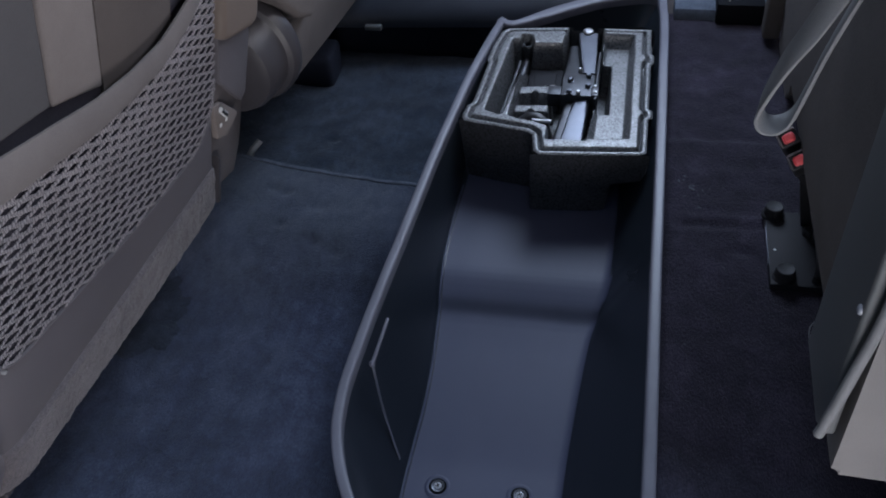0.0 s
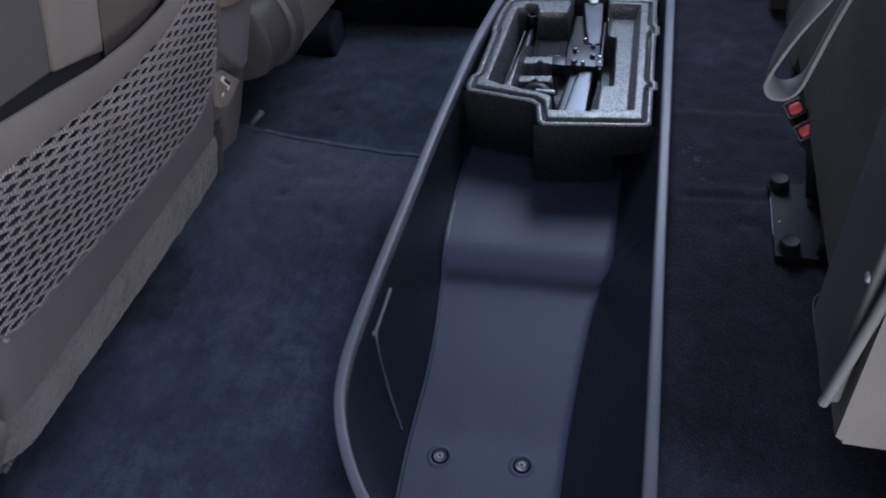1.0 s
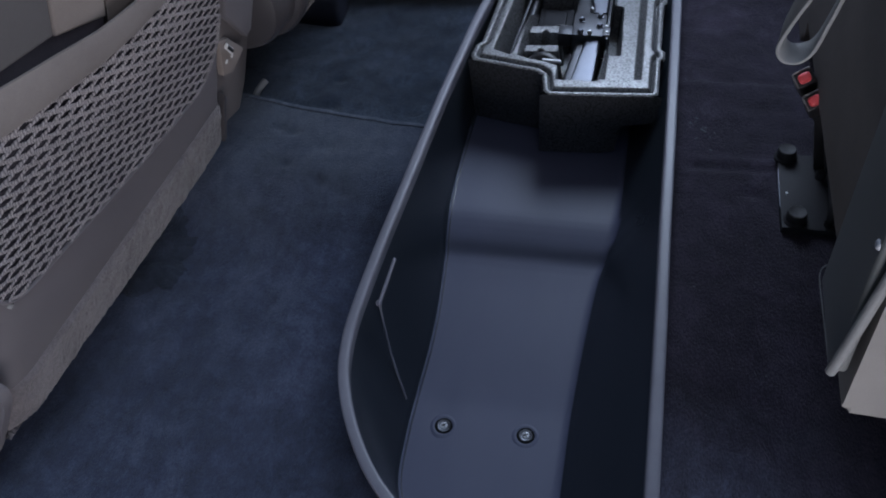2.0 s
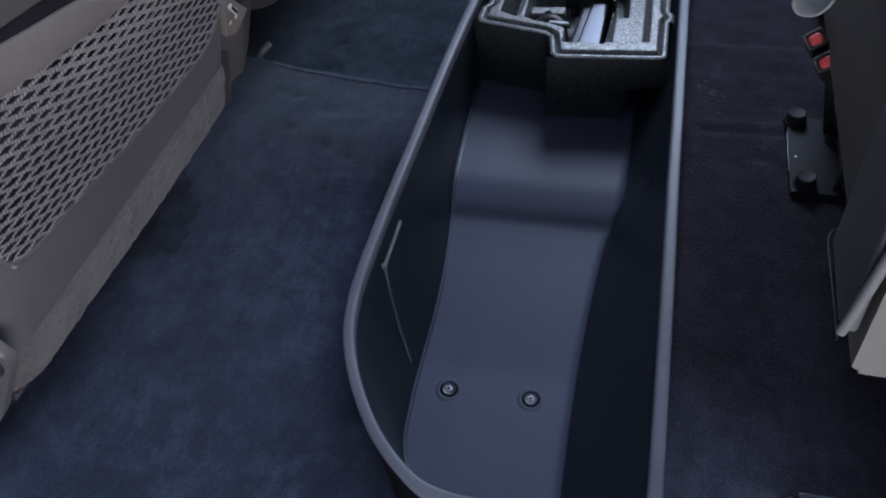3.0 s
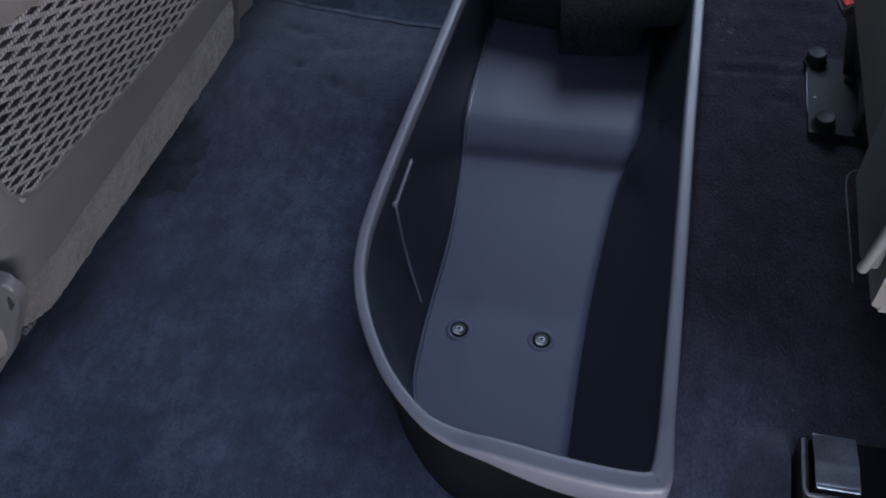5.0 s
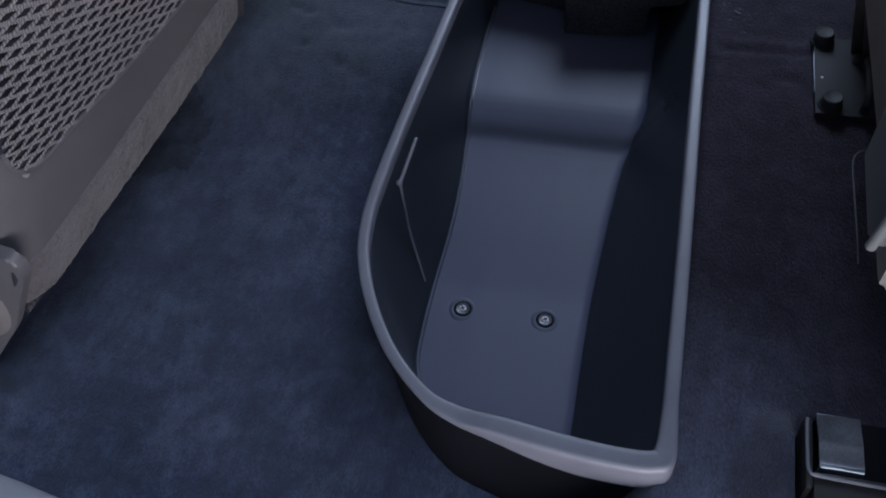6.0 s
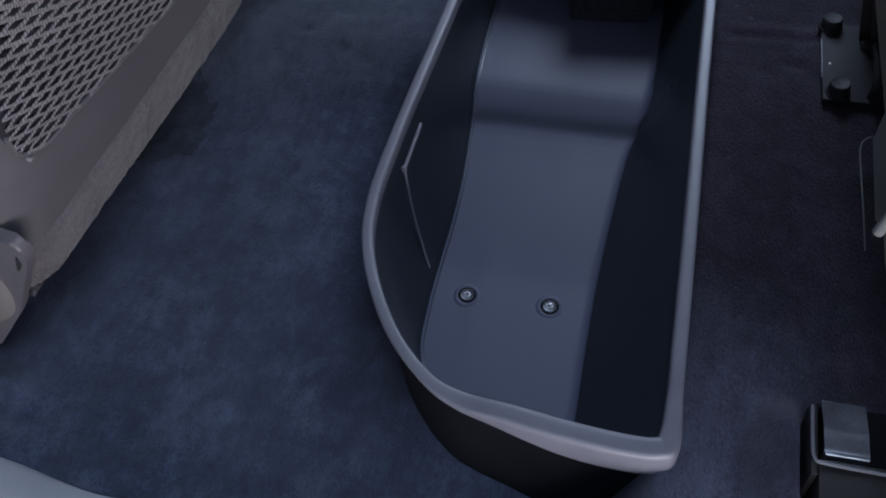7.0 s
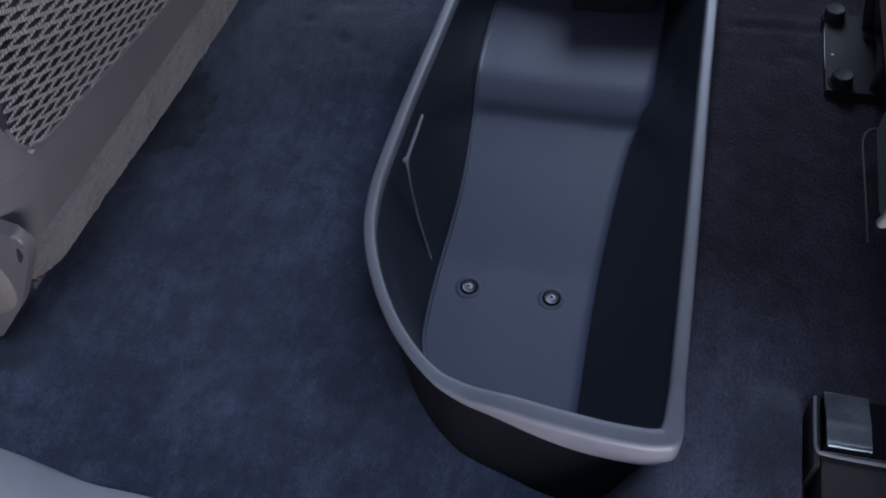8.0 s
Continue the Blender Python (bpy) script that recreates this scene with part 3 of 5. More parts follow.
        dish = part("screw_boss", bm, BIN_LIT, top, "round moulded boss of a fixing screw")
        # flat dark disc stands in for the shade inside the boss
        bm = bmesh.new()
        lathe(bm, [(0.0106, z + 0.0008), (0.0099, z + 0.00065), (0.0086, z + 0.0006), (0.0001, z + 0.0007)], Matrix.Translation((x, y, 0)), 30)
        part("dish", bm, BIN_OUT_SHADED, dish, "dark disc painted as the shade in the screw's recess")
        bm = bmesh.new()
        lathe(bm, [(0.006, z + 0.0006), (0.0078, z + 0.0008), (0.0079, z + 0.0017), (0.0073, z + 0.002), (0.0064, z + 0.0017)], Matrix.Translation((x, y, 0)), 24)
        part("washer", bm, STEEL, dish, "grey steel washer")
        bm = bmesh.new()
        lathe(bm, [(0.0044, z + 0.0006), (0.0044, z + 0.002), (0.0034, z + 0.003), (0.0001, z + 0.0034)], Matrix.Translation((x, y, 0)), 20)
        part("screw_head", bm, SCREW, dish, "cross-head steel screw")
        bm = bmesh.new()
        for ang in (25, 115):
            block(bm, (-0.0028, -0.0007, 0), (0.0028, 0.0007, 0.0005), 0, m=Matrix.Translation((x, y, z + 0.0032)) @ pose(0, 0, 0, 0, 0, ang))
        part("cross_slot", bm, BLACK, dish)
    # thin wire of the divider on the front wall
    bm = bmesh.new()
    tube(bm, spline([(-0.1545, 0.806, 0.2115), (-0.156, 0.775, 0.2105), (-0.158, 0.742, 0.2085)], 4), 0.0022, 8)
    tube(bm, spline([(-0.158, 0.742, 0.2085), (-0.1525, 0.731, 0.175), (-0.146, 0.722, 0.135), (-0.1365, 0.711, 0.0975), (-0.1315, 0.705, 0.0805)], 4), 0.0016, 8, up=(0, 1, 0))
    part("divider_wire", bm, RIM, top, "thin bent wire clipped to the wall")
    bm = bmesh.new()
    lathe(bm, [(0.0001, 0), (0.0036, 0.0), (0.0036, 0.003), (0.0024, 0.0044), (0.0001, 0.0046)], Matrix.Translation((-0.160, 0.742, 0.207)) @ pose(0, 0, 0, 0, 60, 0), 14)
    part("wire_clip", bm, RIM, top)
    # small rim clip at the far end
    bm = bmesh.new()
    block(bm, (-0.124, 1.36, 0.196), (-0.116, 1.39, 0.217), 0.002)
    part("rim_clip", bm, RIM, top)
    return top


storage_bin()


# ---- foam tool tray and what lies in it ----
def poly_sd(px, py, pts):
    """Signed distance to a polygon, negative inside, for arrays."""
    d = np.full(px.shape, 1e9)
    inside = np.zeros(px.shape, bool)
    n = len(pts)
    for i in range(n):
        ax, ay = pts[i]
        bx, by = pts[(i + 1) % n]
        ex, ey = bx - ax, by - ay
        wx, wy = px - ax, py - ay
        t = np.clip((wx * ex + wy * ey) / (ex * ex + ey * ey), 0, 1)
        d = np.minimum(d, np.hypot(wx - ex * t, wy - ey * t))
        cross = ((ay <= py) & (by > py)) | ((by <= py) & (ay > py))
        with np.errstate(divide="ignore", invalid="ignore"):
            xi = ax + (py - ay) / (by - ay if by != ay else 1e-9) * ex
        inside ^= cross & (px < xi)
    return np.where(inside, -d, d)


TRAY_TOP, TRAY_BOTTOM = 0.2185, 0.112
TRAY_OUT = [(-0.127, 1.18), (-0.036, 1.163), (-0.028, 1.157), (-0.022, 1.122), (-0.014, 1.115), (0.122, 1.126), (0.1295, 1.133),
            (0.1295, 1.205), (0.134, 1.209), (0.134, 1.226), (0.1295, 1.23), (0.1285, 1.338), (0.133, 1.342), (0.133, 1.364), (0.1285, 1.368),
            (0.1275, 1.436), (0.05, 1.434), (0.047, 1.426), (0.006, 1.424), (0.0, 1.433), (-0.094, 1.424), (-0.104, 1.413), (-0.112, 1.375),
            (-0.116, 1.33), (-0.113, 1.326), (-0.121, 1.225), (-0.129, 1.215), (-0.131, 1.19)]


def tool_tray():
    top = thing("tool_tray", (0.0, 1.28, TRAY_BOTTOM), "speckled bead-foam tool tray with moulded recesses, its top greyed for sky light", "tool tray")
    step = 0.0014
    xs, ys = np.arange(-0.136, 0.139, step), np.arange(1.108, 1.442, step)
    gx, gy = np.meshgrid(xs, ys)
    out = poly_sd(gx, gy, TRAY_OUT)
    z = np.full(gx.shape, TRAY_TOP)

    def carve(pts, floor, draft=0.004):
        nonlocal z
        sd = poly_sd(gx, gy, pts)
        depth = np.clip(-sd / draft, 0, 1)
        z = np.minimum(z, TRAY_TOP - (TRAY_TOP - floor) * depth)

    def raise_to(pts, height, draft=0.003):
        nonlocal z
        sd = poly_sd(gx, gy, pts)
        k = np.clip(-sd / draft, 0, 1)
        z = np.maximum(z, z + (height - z) * k)

    # recess of the jack, the slot of the wrench, the side channel
    carve([(-0.008, 1.148), (0.046, 1.15), (0.052, 1.236), (0.058, 1.36), (0.052, 1.45), (0.004, 1.45), (-0.006, 1.384), (-0.056, 1.38), (-0.066, 1.196), (-0.05, 1.19), (-0.03, 1.186), (-0.008, 1.178)], 0.142)
    carve([(-0.1, 1.206), (-0.076, 1.196), (-0.05, 1.385), (-0.055, 1.402), (-0.07, 1.404), (-0.072, 1.392), (-0.083, 1.39)], 0.15)
    carve([(0.047, 1.153), (0.104, 1.158), (0.1025, 1.416), (0.054, 1.416)], 0.194, 0.007)
    carve([(0.04, 1.24), (0.074, 1.24), (0.071, 1.362), (0.04, 1.362)], 0.142)
    # ribs that hold the loose tools
    raise_to([(-0.064, 1.272), (-0.04, 1.274), (-0.037, 1.281), (-0.034, 1.274), (-0.011, 1.277), (-0.012, 1.303), (-0.064, 1.297)], 0.198)
    raise_to([(-0.069, 1.226), (-0.042, 1.229), (-0.039, 1.236), (-0.036, 1.229), (-0.01, 1.232), (-0.011, 1.256), (-0.068, 1.25)], 0.198)
    raise_to([(-0.052, 1.195), (-0.02, 1.19), (-0.012, 1.205), (-0.04, 1.212)], 0.18)
    raise_to([(-0.03, 1.305), (-0.004, 1.307), (-0.004, 1.318), (-0.03, 1.316)], 0.19)
    # groove that follows the edge
    ridge = np.abs(out + 0.0105)
    z -= 0.011 * np.clip(1.5 - ridge / 0.0016, 0, 1) * (z > TRAY_TOP - 0.006)
    z -= 0.0018 * ((out > -0.0105) & (z > TRAY_TOP - 0.006))
    # soft moulded edges and worn surface
    for _ in range(2):
        z[1:-1, 1:-1] = (4 * z[1:-1, 1:-1] + z[:-2, 1:-1] + z[2:, 1:-1] + z[1:-1, :-2] + z[1:-1, 2:]) / 8
    z += np.random.RandomState(4).normal(0, 0.00016, z.shape)
    z -= 0.002 * np.clip(1 + out / 0.003, 0, 1)
    keep = out < 0.0004
    idx = -np.ones(gx.shape, int)
    idx[keep] = np.arange(keep.sum())
    verts = np.stack([gx[keep], gy[keep], z[keep]], 1)
    quad = keep[:-1, :-1] & keep[:-1, 1:] & keep[1:, 1:] & keep[1:, :-1]
    faces = np.stack([idx[:-1, :-1][quad], idx[:-1, 1:][quad], idx[1:, 1:][quad], idx[1:, :-1][quad]], 1)
    me = bpy.data.meshes.new("tray_top")
    me.from_pydata(verts.tolist(), [], faces.tolist())
    me.shade_smooth()
    me.set_sharp_from_angle(angle=radians(50))
    me.materials.append(FOAM_LIT)
    face = new("tray_top", me)
    face.parent = top
    face.matrix_parent_inverse = Matrix.Translation(top.location).inverted()
    # outer sides, chamfered along the rear where the bin narrows
    bm = bmesh.new()

    def side(x, y, k):
        if x > 0.066:
            x = x - (x - 0.066) * (0.2 * k + 0.62 * smooth01((k - 0.44) / 0.14))
        if x < -0.1:
            x = x + 0.006 * k
        if y < 1.2:
            y = y + 0.004 * k
        if y > 1.4:
            y = y - 0.012 * k
        return x, y

    rings = []
    outline = spline(TRAY_OUT, 4, True)
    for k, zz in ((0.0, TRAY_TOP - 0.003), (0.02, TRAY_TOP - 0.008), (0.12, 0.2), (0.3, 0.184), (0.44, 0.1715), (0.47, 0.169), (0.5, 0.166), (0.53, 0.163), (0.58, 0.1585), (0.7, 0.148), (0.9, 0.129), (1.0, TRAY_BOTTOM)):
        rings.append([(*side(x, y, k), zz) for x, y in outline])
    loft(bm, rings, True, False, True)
    part("tray_side", bm, FOAM_SHADED, top, "black bead-foam outer side, darkened further for its shade")
    return top


tool_tray()


def channel(bm, p, q, w0, w1, depth, thick=0.0022):
    """A pressed U-channel arm from p to q, widths w0 and w1, flanges down."""
    p, q = Vector(p), Vector(q)
    t = (q - p).normalized()
    side = t.cross(Vector((0, 0, 1))).normalized()
    up = side.cross(t).normalized()
    rings = []
    for k in range(9):
        f = k / 8
        c = p.lerp(q, f)
        w = (w0 + (w1 - w0) * f) / 2
        prof = [(-w, -depth), (-w, -0.002), (-w + 0.0018, 0.0), (-w * 0.55, 0.0006), (0, 0.0002), (w * 0.55, 0.0006), (w - 0.0018, 0.0), (w, -0.002), (w, -depth),
                (w - thick, -depth), (w - thick, -0.004), (-w + thick, -0.004), (-w + thick, -depth)]
        rings.append([c + side * a + up * b for a, b in prof])
    loft(bm, rings, True, True, True)


def scissor_jack():
    top = thing("scissor_jack", (0.03, 1.29, 0.145), "folded steel scissor jack lying in the foam tray", "car jack")
    bm = bmesh.new()
    channel(bm, (0.0235, 1.153, 0.2), (0.0335, 1.272, 0.205), 0.032, 0.021, 0.026)
    part("lower_arm", bm, STEEL, top, "bare steel channel arm")
    bm = bmesh.new()
    channel(bm, (0.031, 1.424, 0.212), (0.0395, 1.318, 0.21), 0.031, 0.022, 0.026)
    part("upper_arm", bm, STEEL, top, "bare steel channel arm")
    bm = bmesh.new()
    channel(bm, (0.004, 1.156, 0.187), (0.018, 1.262, 0.2), 0.02, 0.016, 0.03)
    part("side_arm", bm, STEEL_DARK, top, "blackened steel arm")
    bm = bmesh.new()
    channel(bm, (0.012, 1.41, 0.196), (0.016, 1.31, 0.203), 0.014, 0.03, 0.03)
    part("side_arm", bm, STEEL_DARK, top, "blackened steel arm")
    bm = bmesh.new()
    block(bm, (0.002, 1.258, 0.172), (0.0495, 1.313, 0.2125), 0.003)
    block(bm, (-0.018, 1.266, 0.184), (0.004, 1.288, 0.207), 0.003)
    part("trunnion", bm, STEEL_DARK, top, "blackened centre trunnion")
    # black block added where the recess lies in deep shade
    bm = bmesh.new()
    block(bm, (-0.054, 1.308, 0.141), (-0.002, 1.374, 0.176), 0.004)
    block(bm, (-0.046, 1.318, 0.172), (-0.012, 1.362, 0.18), 0.003)
    part("recess_block", bm, REAR_MATTE, top, "black block added to darken the end of the recess")
    bm = bmesh.new()
    block(bm, (0.0505, 1.25, 0.15), (0.054, 1.37, 0.214), 0.0012)
    block(bm, (0.046, 1.255, 0.198), (0.056, 1.277, 0.2165), 0.0015)
    part("side_plate", bm, STEEL_DARK, top)
    for x, y in ((0.014, 1.293), (0.0395, 1.305), (0.0145, 1.264), (0.0405, 1.28)):
        bm = bmesh.new()
        lathe(bm, [(0.0056, 0.2115), (0.0056, 0.2135), (0.0042, 0.2138), (0.0041, 0.2165), (0.0026, 0.218), (0.0001, 0.2182)], Matrix.Translation((x, y, 0)), 14)
        part("pivot_bolt", bm, STEEL, top)
    for x, y in ((0.051, 1.276), (0.0515, 1.262), (0.0275, 1.262), (0.0265, 1.3185)):
        bm = bmesh.new()
        lathe(bm, [(0.0032, 0.2105), (0.0032, 0.217), (0.0016, 0.2184), (0.0001, 0.2184)], Matrix.Translation((x, y, 0)), 12)
        part("rivet", bm, BRIGHT, top)
    bm = bmesh.new()
    tube(bm, [(0.029, 1.19, 0.186), (0.031, 1.28, 0.19), (0.031, 1.415, 0.193)], 0.0055, 10)
    part("lead_screw", bm, STEEL_DARK, top)
    bm = bmesh.new()
    lathe(bm, [(0.0078, -0.004), (0.0088, 0.0), (0.0088, 0.0035), (0.007, 0.0055), (0.005, 0.006), (0.0045, 0.0052), (0.0001, 0.0052)], Matrix.Translation((0.0305, 1.426, 0.2105)), 16)
    part("end_nut", bm, BRIGHT, top, "bright zinc end nut")
    return top


scissor_jack()


def wheel_wrench():
    top = thing("wheel_wrench", (-0.075, 1.3, 0.15), "black steel wheel wrench lying in its slot", "wrench")
    bm = bmesh.new()
    tube(bm, spline([(-0.084, 1.206, 0.163), (-0.077, 1.26, 0.165), (-0.066, 1.345, 0.172), (-0.06, 1.392, 0.182)], 6), 0.0065, 12)
    part("bar", bm, STEEL_DARK, top)
    bm = bmesh.new()
    lathe(bm, [(0.0001, -0.014), (0.0075, -0.014), (0.0085, -0.01), (0.0085, 0.008), (0.0075, 0.01), (0.005, 0.01), (0.005, 0.002), (0.0001, 0.002)], Matrix.Translation((-0.0605, 1.394, 0.196)), 18)
    part("socket", bm, STEEL_DARK, top)
    bm = bmesh.new()
    tube(bm, spline([(-0.089, 1.21, 0.172), (-0.083, 1.27, 0.176), (-0.075, 1.34, 0.18), (-0.07, 1.375, 0.186)], 6), 0.0022, 8)
    part("jack_handle_rod", bm, STEEL_DARK, top, "thin dark steel rod")
    return top


wheel_wrench()


def tow_hook():
    top = thing("tow_hook", (-0.03, 1.205, 0.18), "short black towing eye with a bright threaded pin", "towing eye")
    bm = bmesh.new()
    tube(bm, spline([(-0.052, 1.214, 0.188), (-0.04, 1.222, 0.196), (-0.026, 1.22, 0.197), (-0.014, 1.212, 0.192)], 5), 0.0085, 12, 0.8)
    part("eye", bm, BLACK, top)
    bm = bmesh.new()
    tube(bm, [(-0.033, 1.204, 0.2045), (-0.006, 1.2015, 0.2055)], 0.0028, 10)
    part("threaded_pin", bm, BRIGHT, top)
    return top


tow_hook()

# ---- front seats and console: placed along one slightly turned line ----
SEAT_ORIGIN = Vector((-0.482, 0.534, 0.21))
ALONG = Vector((0.10918, 0.99402, 0.0))
LEAN = Vector((math.sin(radians(13)), 0.0, math.cos(radians(13))))
OUT = ALONG.cross(LEAN).normalized()


def on_seat(s, o, h):
    """s along the seat's back, o out of it towards the rear, h up its lean."""
    return SEAT_ORIGIN + ALONG * s + OUT * o + LEAN * h


def seat_map(u, v, d):
    return on_seat(u, d, v)


def slab(pts, o0, o1, bevel, segs=3):
    bm = bmesh.new()
    prism(bm, pts, seat_map, o0, o1, bevel, segs)
    return bm


def hem_line(s):
    return float(np.interp(s, [-0.02, 0.02, 0.06, 0.13, 0.19, 0.25, 0.31, 0.375, 0.42, 0.452], [0.432, 0.422, 0.408, 0.39, 0.372, 0.36, 0.354, 0.364, 0.385, 0.41]))


POCKET = (0.004, 0.452, 0.142, 0.055)


def pocket_bottom(s):
    """Lower edge of the net with its rounded corners."""
    s0, s1, h0, r = POCKET
    h0 = h0 + 0.03 * (1 - smooth01((s - s0) / 0.28)) - 0.012 * smooth01((s - 0.2) / 0.2)
    if s < s0 + r:
        return h0 + r - math.sqrt(max(0, r * r - (s0 + r - s) ** 2))
    rr = 0.07
    if s > s1 - rr:
        return h0 + rr - math.sqrt(max(0, rr * rr - (s - s1 + rr) ** 2))
    return h0


def pocket_bulge(s, h):
    """How far the net stands off the seat."""
    g = smooth01((h - 0.15) / 0.25)
    return 0.004 + 0.013 * g * max(0.0, math.sin(math.pi * min(1, max(0, s / 0.455)))) ** 0.6


def strand_rings(path, radius, steps=5):
    """Rings of a thin round strand along an array of points."""
    tang = np.gradient(path, axis=0)
    tang /= np.linalg.norm(tang, axis=1)[:, None]
    side = np.cross(tang, np.array(OUT))
    side /= np.linalg.norm(side, axis=1)[:, None]
    other = np.cross(side, tang)
    a = np.linspace(0, 2 * math.pi, steps, endpoint=False)
    return path[:, None, :] + radius[:, None, None] * (side[:, None, :] * np.cos(a)[None, :, None] + other[:, None, :] * np.sin(a)[None, :, None])


def pocket_net(parent):
    """Knitted cords: pairs of opposite twist side by side one way, single two-ply cords the other."""
    s0, s1 = POCKET[0], POCKET[1]
    out = np.array(OUT)
    verts, faces, tone, total = [], [], [], 0
    families = (((0.041, -0.0245), (-0.0039, -0.0106), 0.0007, ((-0.0008, 1), (0.0008, -1)), 0.00054, 0.00043, 0.0034),
                ((0.0284, 0.0035), (0.011, -0.0112), 0.0006, ((0.0, 1),), 0.0007, 0.00068, 0.004))
    for direction, shift, step, lanes, coil, thick, pitch in families:
        d = np.array(direction) / np.hypot(*direction)
        across = np.array(ALONG) * d[1] - np.array(LEAN) * d[0]
        for k in range(-80, 80):
            start = np.array((0.22, 0.25)) + np.array(shift) * k
            run, grow, turn = [], [], []
            for t in np.arange(-0.6, 0.6, step):
                s, h = start + d * t
                ok = s0 + 0.001 < s < s1 - 0.001 and pocket_bottom(s) + 0.001 < h < hem_line(s) - 0.022
                if ok:
                    run.append(on_seat(s, pocket_bulge(s, h) + 0.0004 * math.sin(t * 330 + k), h))
                    grow.append(1 + 0.6 * smooth01((h - hem_line(s) + 0.16) / 0.14))
                    turn.append(2 * math.pi * t / pitch + k)
                if (not ok or t > 0.598) and run:
                    if len(run) > 5:
                        line, grow, turn = np.array(run), np.array(grow), np.array(turn)
                        for lane, hand in lanes:
                            for ply in (0.0, math.pi):
                                ang = turn * hand + ply
                                path = line + across * ((lane + coil * np.cos(ang)) * grow)[:, None] + out * (coil * np.sin(ang))[:, None]
                                rings = strand_rings(path, thick * grow)
                                n, m = rings.shape[:2]
                                ids = total + np.arange(n * m).reshape(n, m)
                                nxt = np.roll(ids, -1, axis=1)
                                faces.append(np.stack([ids[:-1], nxt[:-1], nxt[1:], ids[1:]], 2).reshape(-1, 4))
                                tone += [int(ply > 0)] * len(faces[-1])
                                verts.append(rings.reshape(-1, 3))
                                total += n * m
                    run, grow, turn = [], [], []
    me = bpy.data.meshes.new("net")
    me.from_pydata(np.concatenate(verts).tolist(), [], np.concatenate(faces).tolist())
    me.shade_smooth()
    me.materials.append(CORD)
    me.materials.append(CORD_DARK)
    me.polygons.foreach_set("material_index", tone)
    ob = new("net", me)
    ob.parent = parent
    ob.matrix_parent_inverse = Matrix.Translation(parent.location).inverted()
    return tagged(ob, "grey knitted diamond net of twisted cords")


def strip_on_seat(lower, upper, n, m, s0, s1, thick, off):
    """A thin padded strip between two lines on the seat's back."""
    bm = bmesh.new()
    front, back = [], []
    for i in range(n + 1):
        s = s0 + (s1 - s0) * i / n
        a, b = lower(s), upper(s)
        rowf, rowb = [], []
        for j in range(m + 1):
            h = a + (b - a) * j / m
            o = pocket_bulge(s, h) + off
            puff = thick * (0.35 + 0.65 * math.sin(math.pi * j / m) ** 0.5) if 0 < j < m else thick * 0.3
            rowf.append(bm.verts.new(on_seat(s, o + puff, h)))
            rowb.append(bm.verts.new(on_seat(s, o - thick * 0.3, h)))
        front.append(rowf), back.append(rowb)
    for i in range(n):
        for j in range(m):
            bm.faces.new((front[i][j], front[i + 1][j], front[i + 1][j + 1], front[i][j + 1]))
            bm.faces.new((back[i][j], back[i][j + 1], back[i + 1][j + 1], back[i + 1][j]))
        for j in (0, m):
            q = (front[i][j], front[i + 1][j], back[i + 1][j], back[i][j])
            bm.faces.new(q if j == m else tuple(reversed(q)))
    for i in (0, n):
        for j in range(m):
            bm.faces.new((front[i][j], front[i][j + 1], back[i][j + 1], back[i][j]))
    return bm


def seat_base(parent, s0, s1):
    """Cushion and runners ahead of the back, down to the floor."""
    bm = slab(rounded(s0 + 0.02, -0.06, s1 - 0.02, 0.1, 0.03), -0.62, -0.13, 0.02)
    part("seat_cushion", bm, SEAT_CLOTH, parent)
    for s in (s0 + 0.07, s1 - 0.07):
        a = on_seat(s, -0.2, -0.05)
        bm = bmesh.new()
        block(bm, (a.x - 0.34, a.y - 0.02, 0.026), (a.x + 0.02, a.y + 0.02, a.z + 0.02), 0.004)
        part("seat_runner", bm, STEEL_DARK, parent)


def shell_offset(s):
    """The shell's back: flat, rolled forward towards the door, a small round at the console."""
    a, b = max(0.0, 0.034 - max(s, -0.02)), max(0.0, s - 0.446)
    return -(0.085 - math.sqrt(0.085 ** 2 - a * a)) - (0.0125 - math.sqrt(max(0.0, 0.0125 ** 2 - b * b)))


def seat_shell():
    bm = bmesh.new()
    line = sorted(set(list(np.linspace(-0.018, 0.04, 26)) + list(np.linspace(0.04, 0.44, 20)) + list(np.linspace(0.44, 0.458, 9))))
    rings = []
    for h, back in ((0.045, -0.006), (0.047, -0.002), (0.052, 0.0), (0.2, 0.0), (0.45, 0.0), (0.74, 0.0), (0.76, -0.012)):
        ring = [on_seat(s, shell_offset(s) + back, h) for s in line]
        ring += [on_seat(0.458, -0.11, h), on_seat(-0.018, -0.11, h)]
        rings.append(ring)
    loft(bm, rings, True, True, True)
    return bm


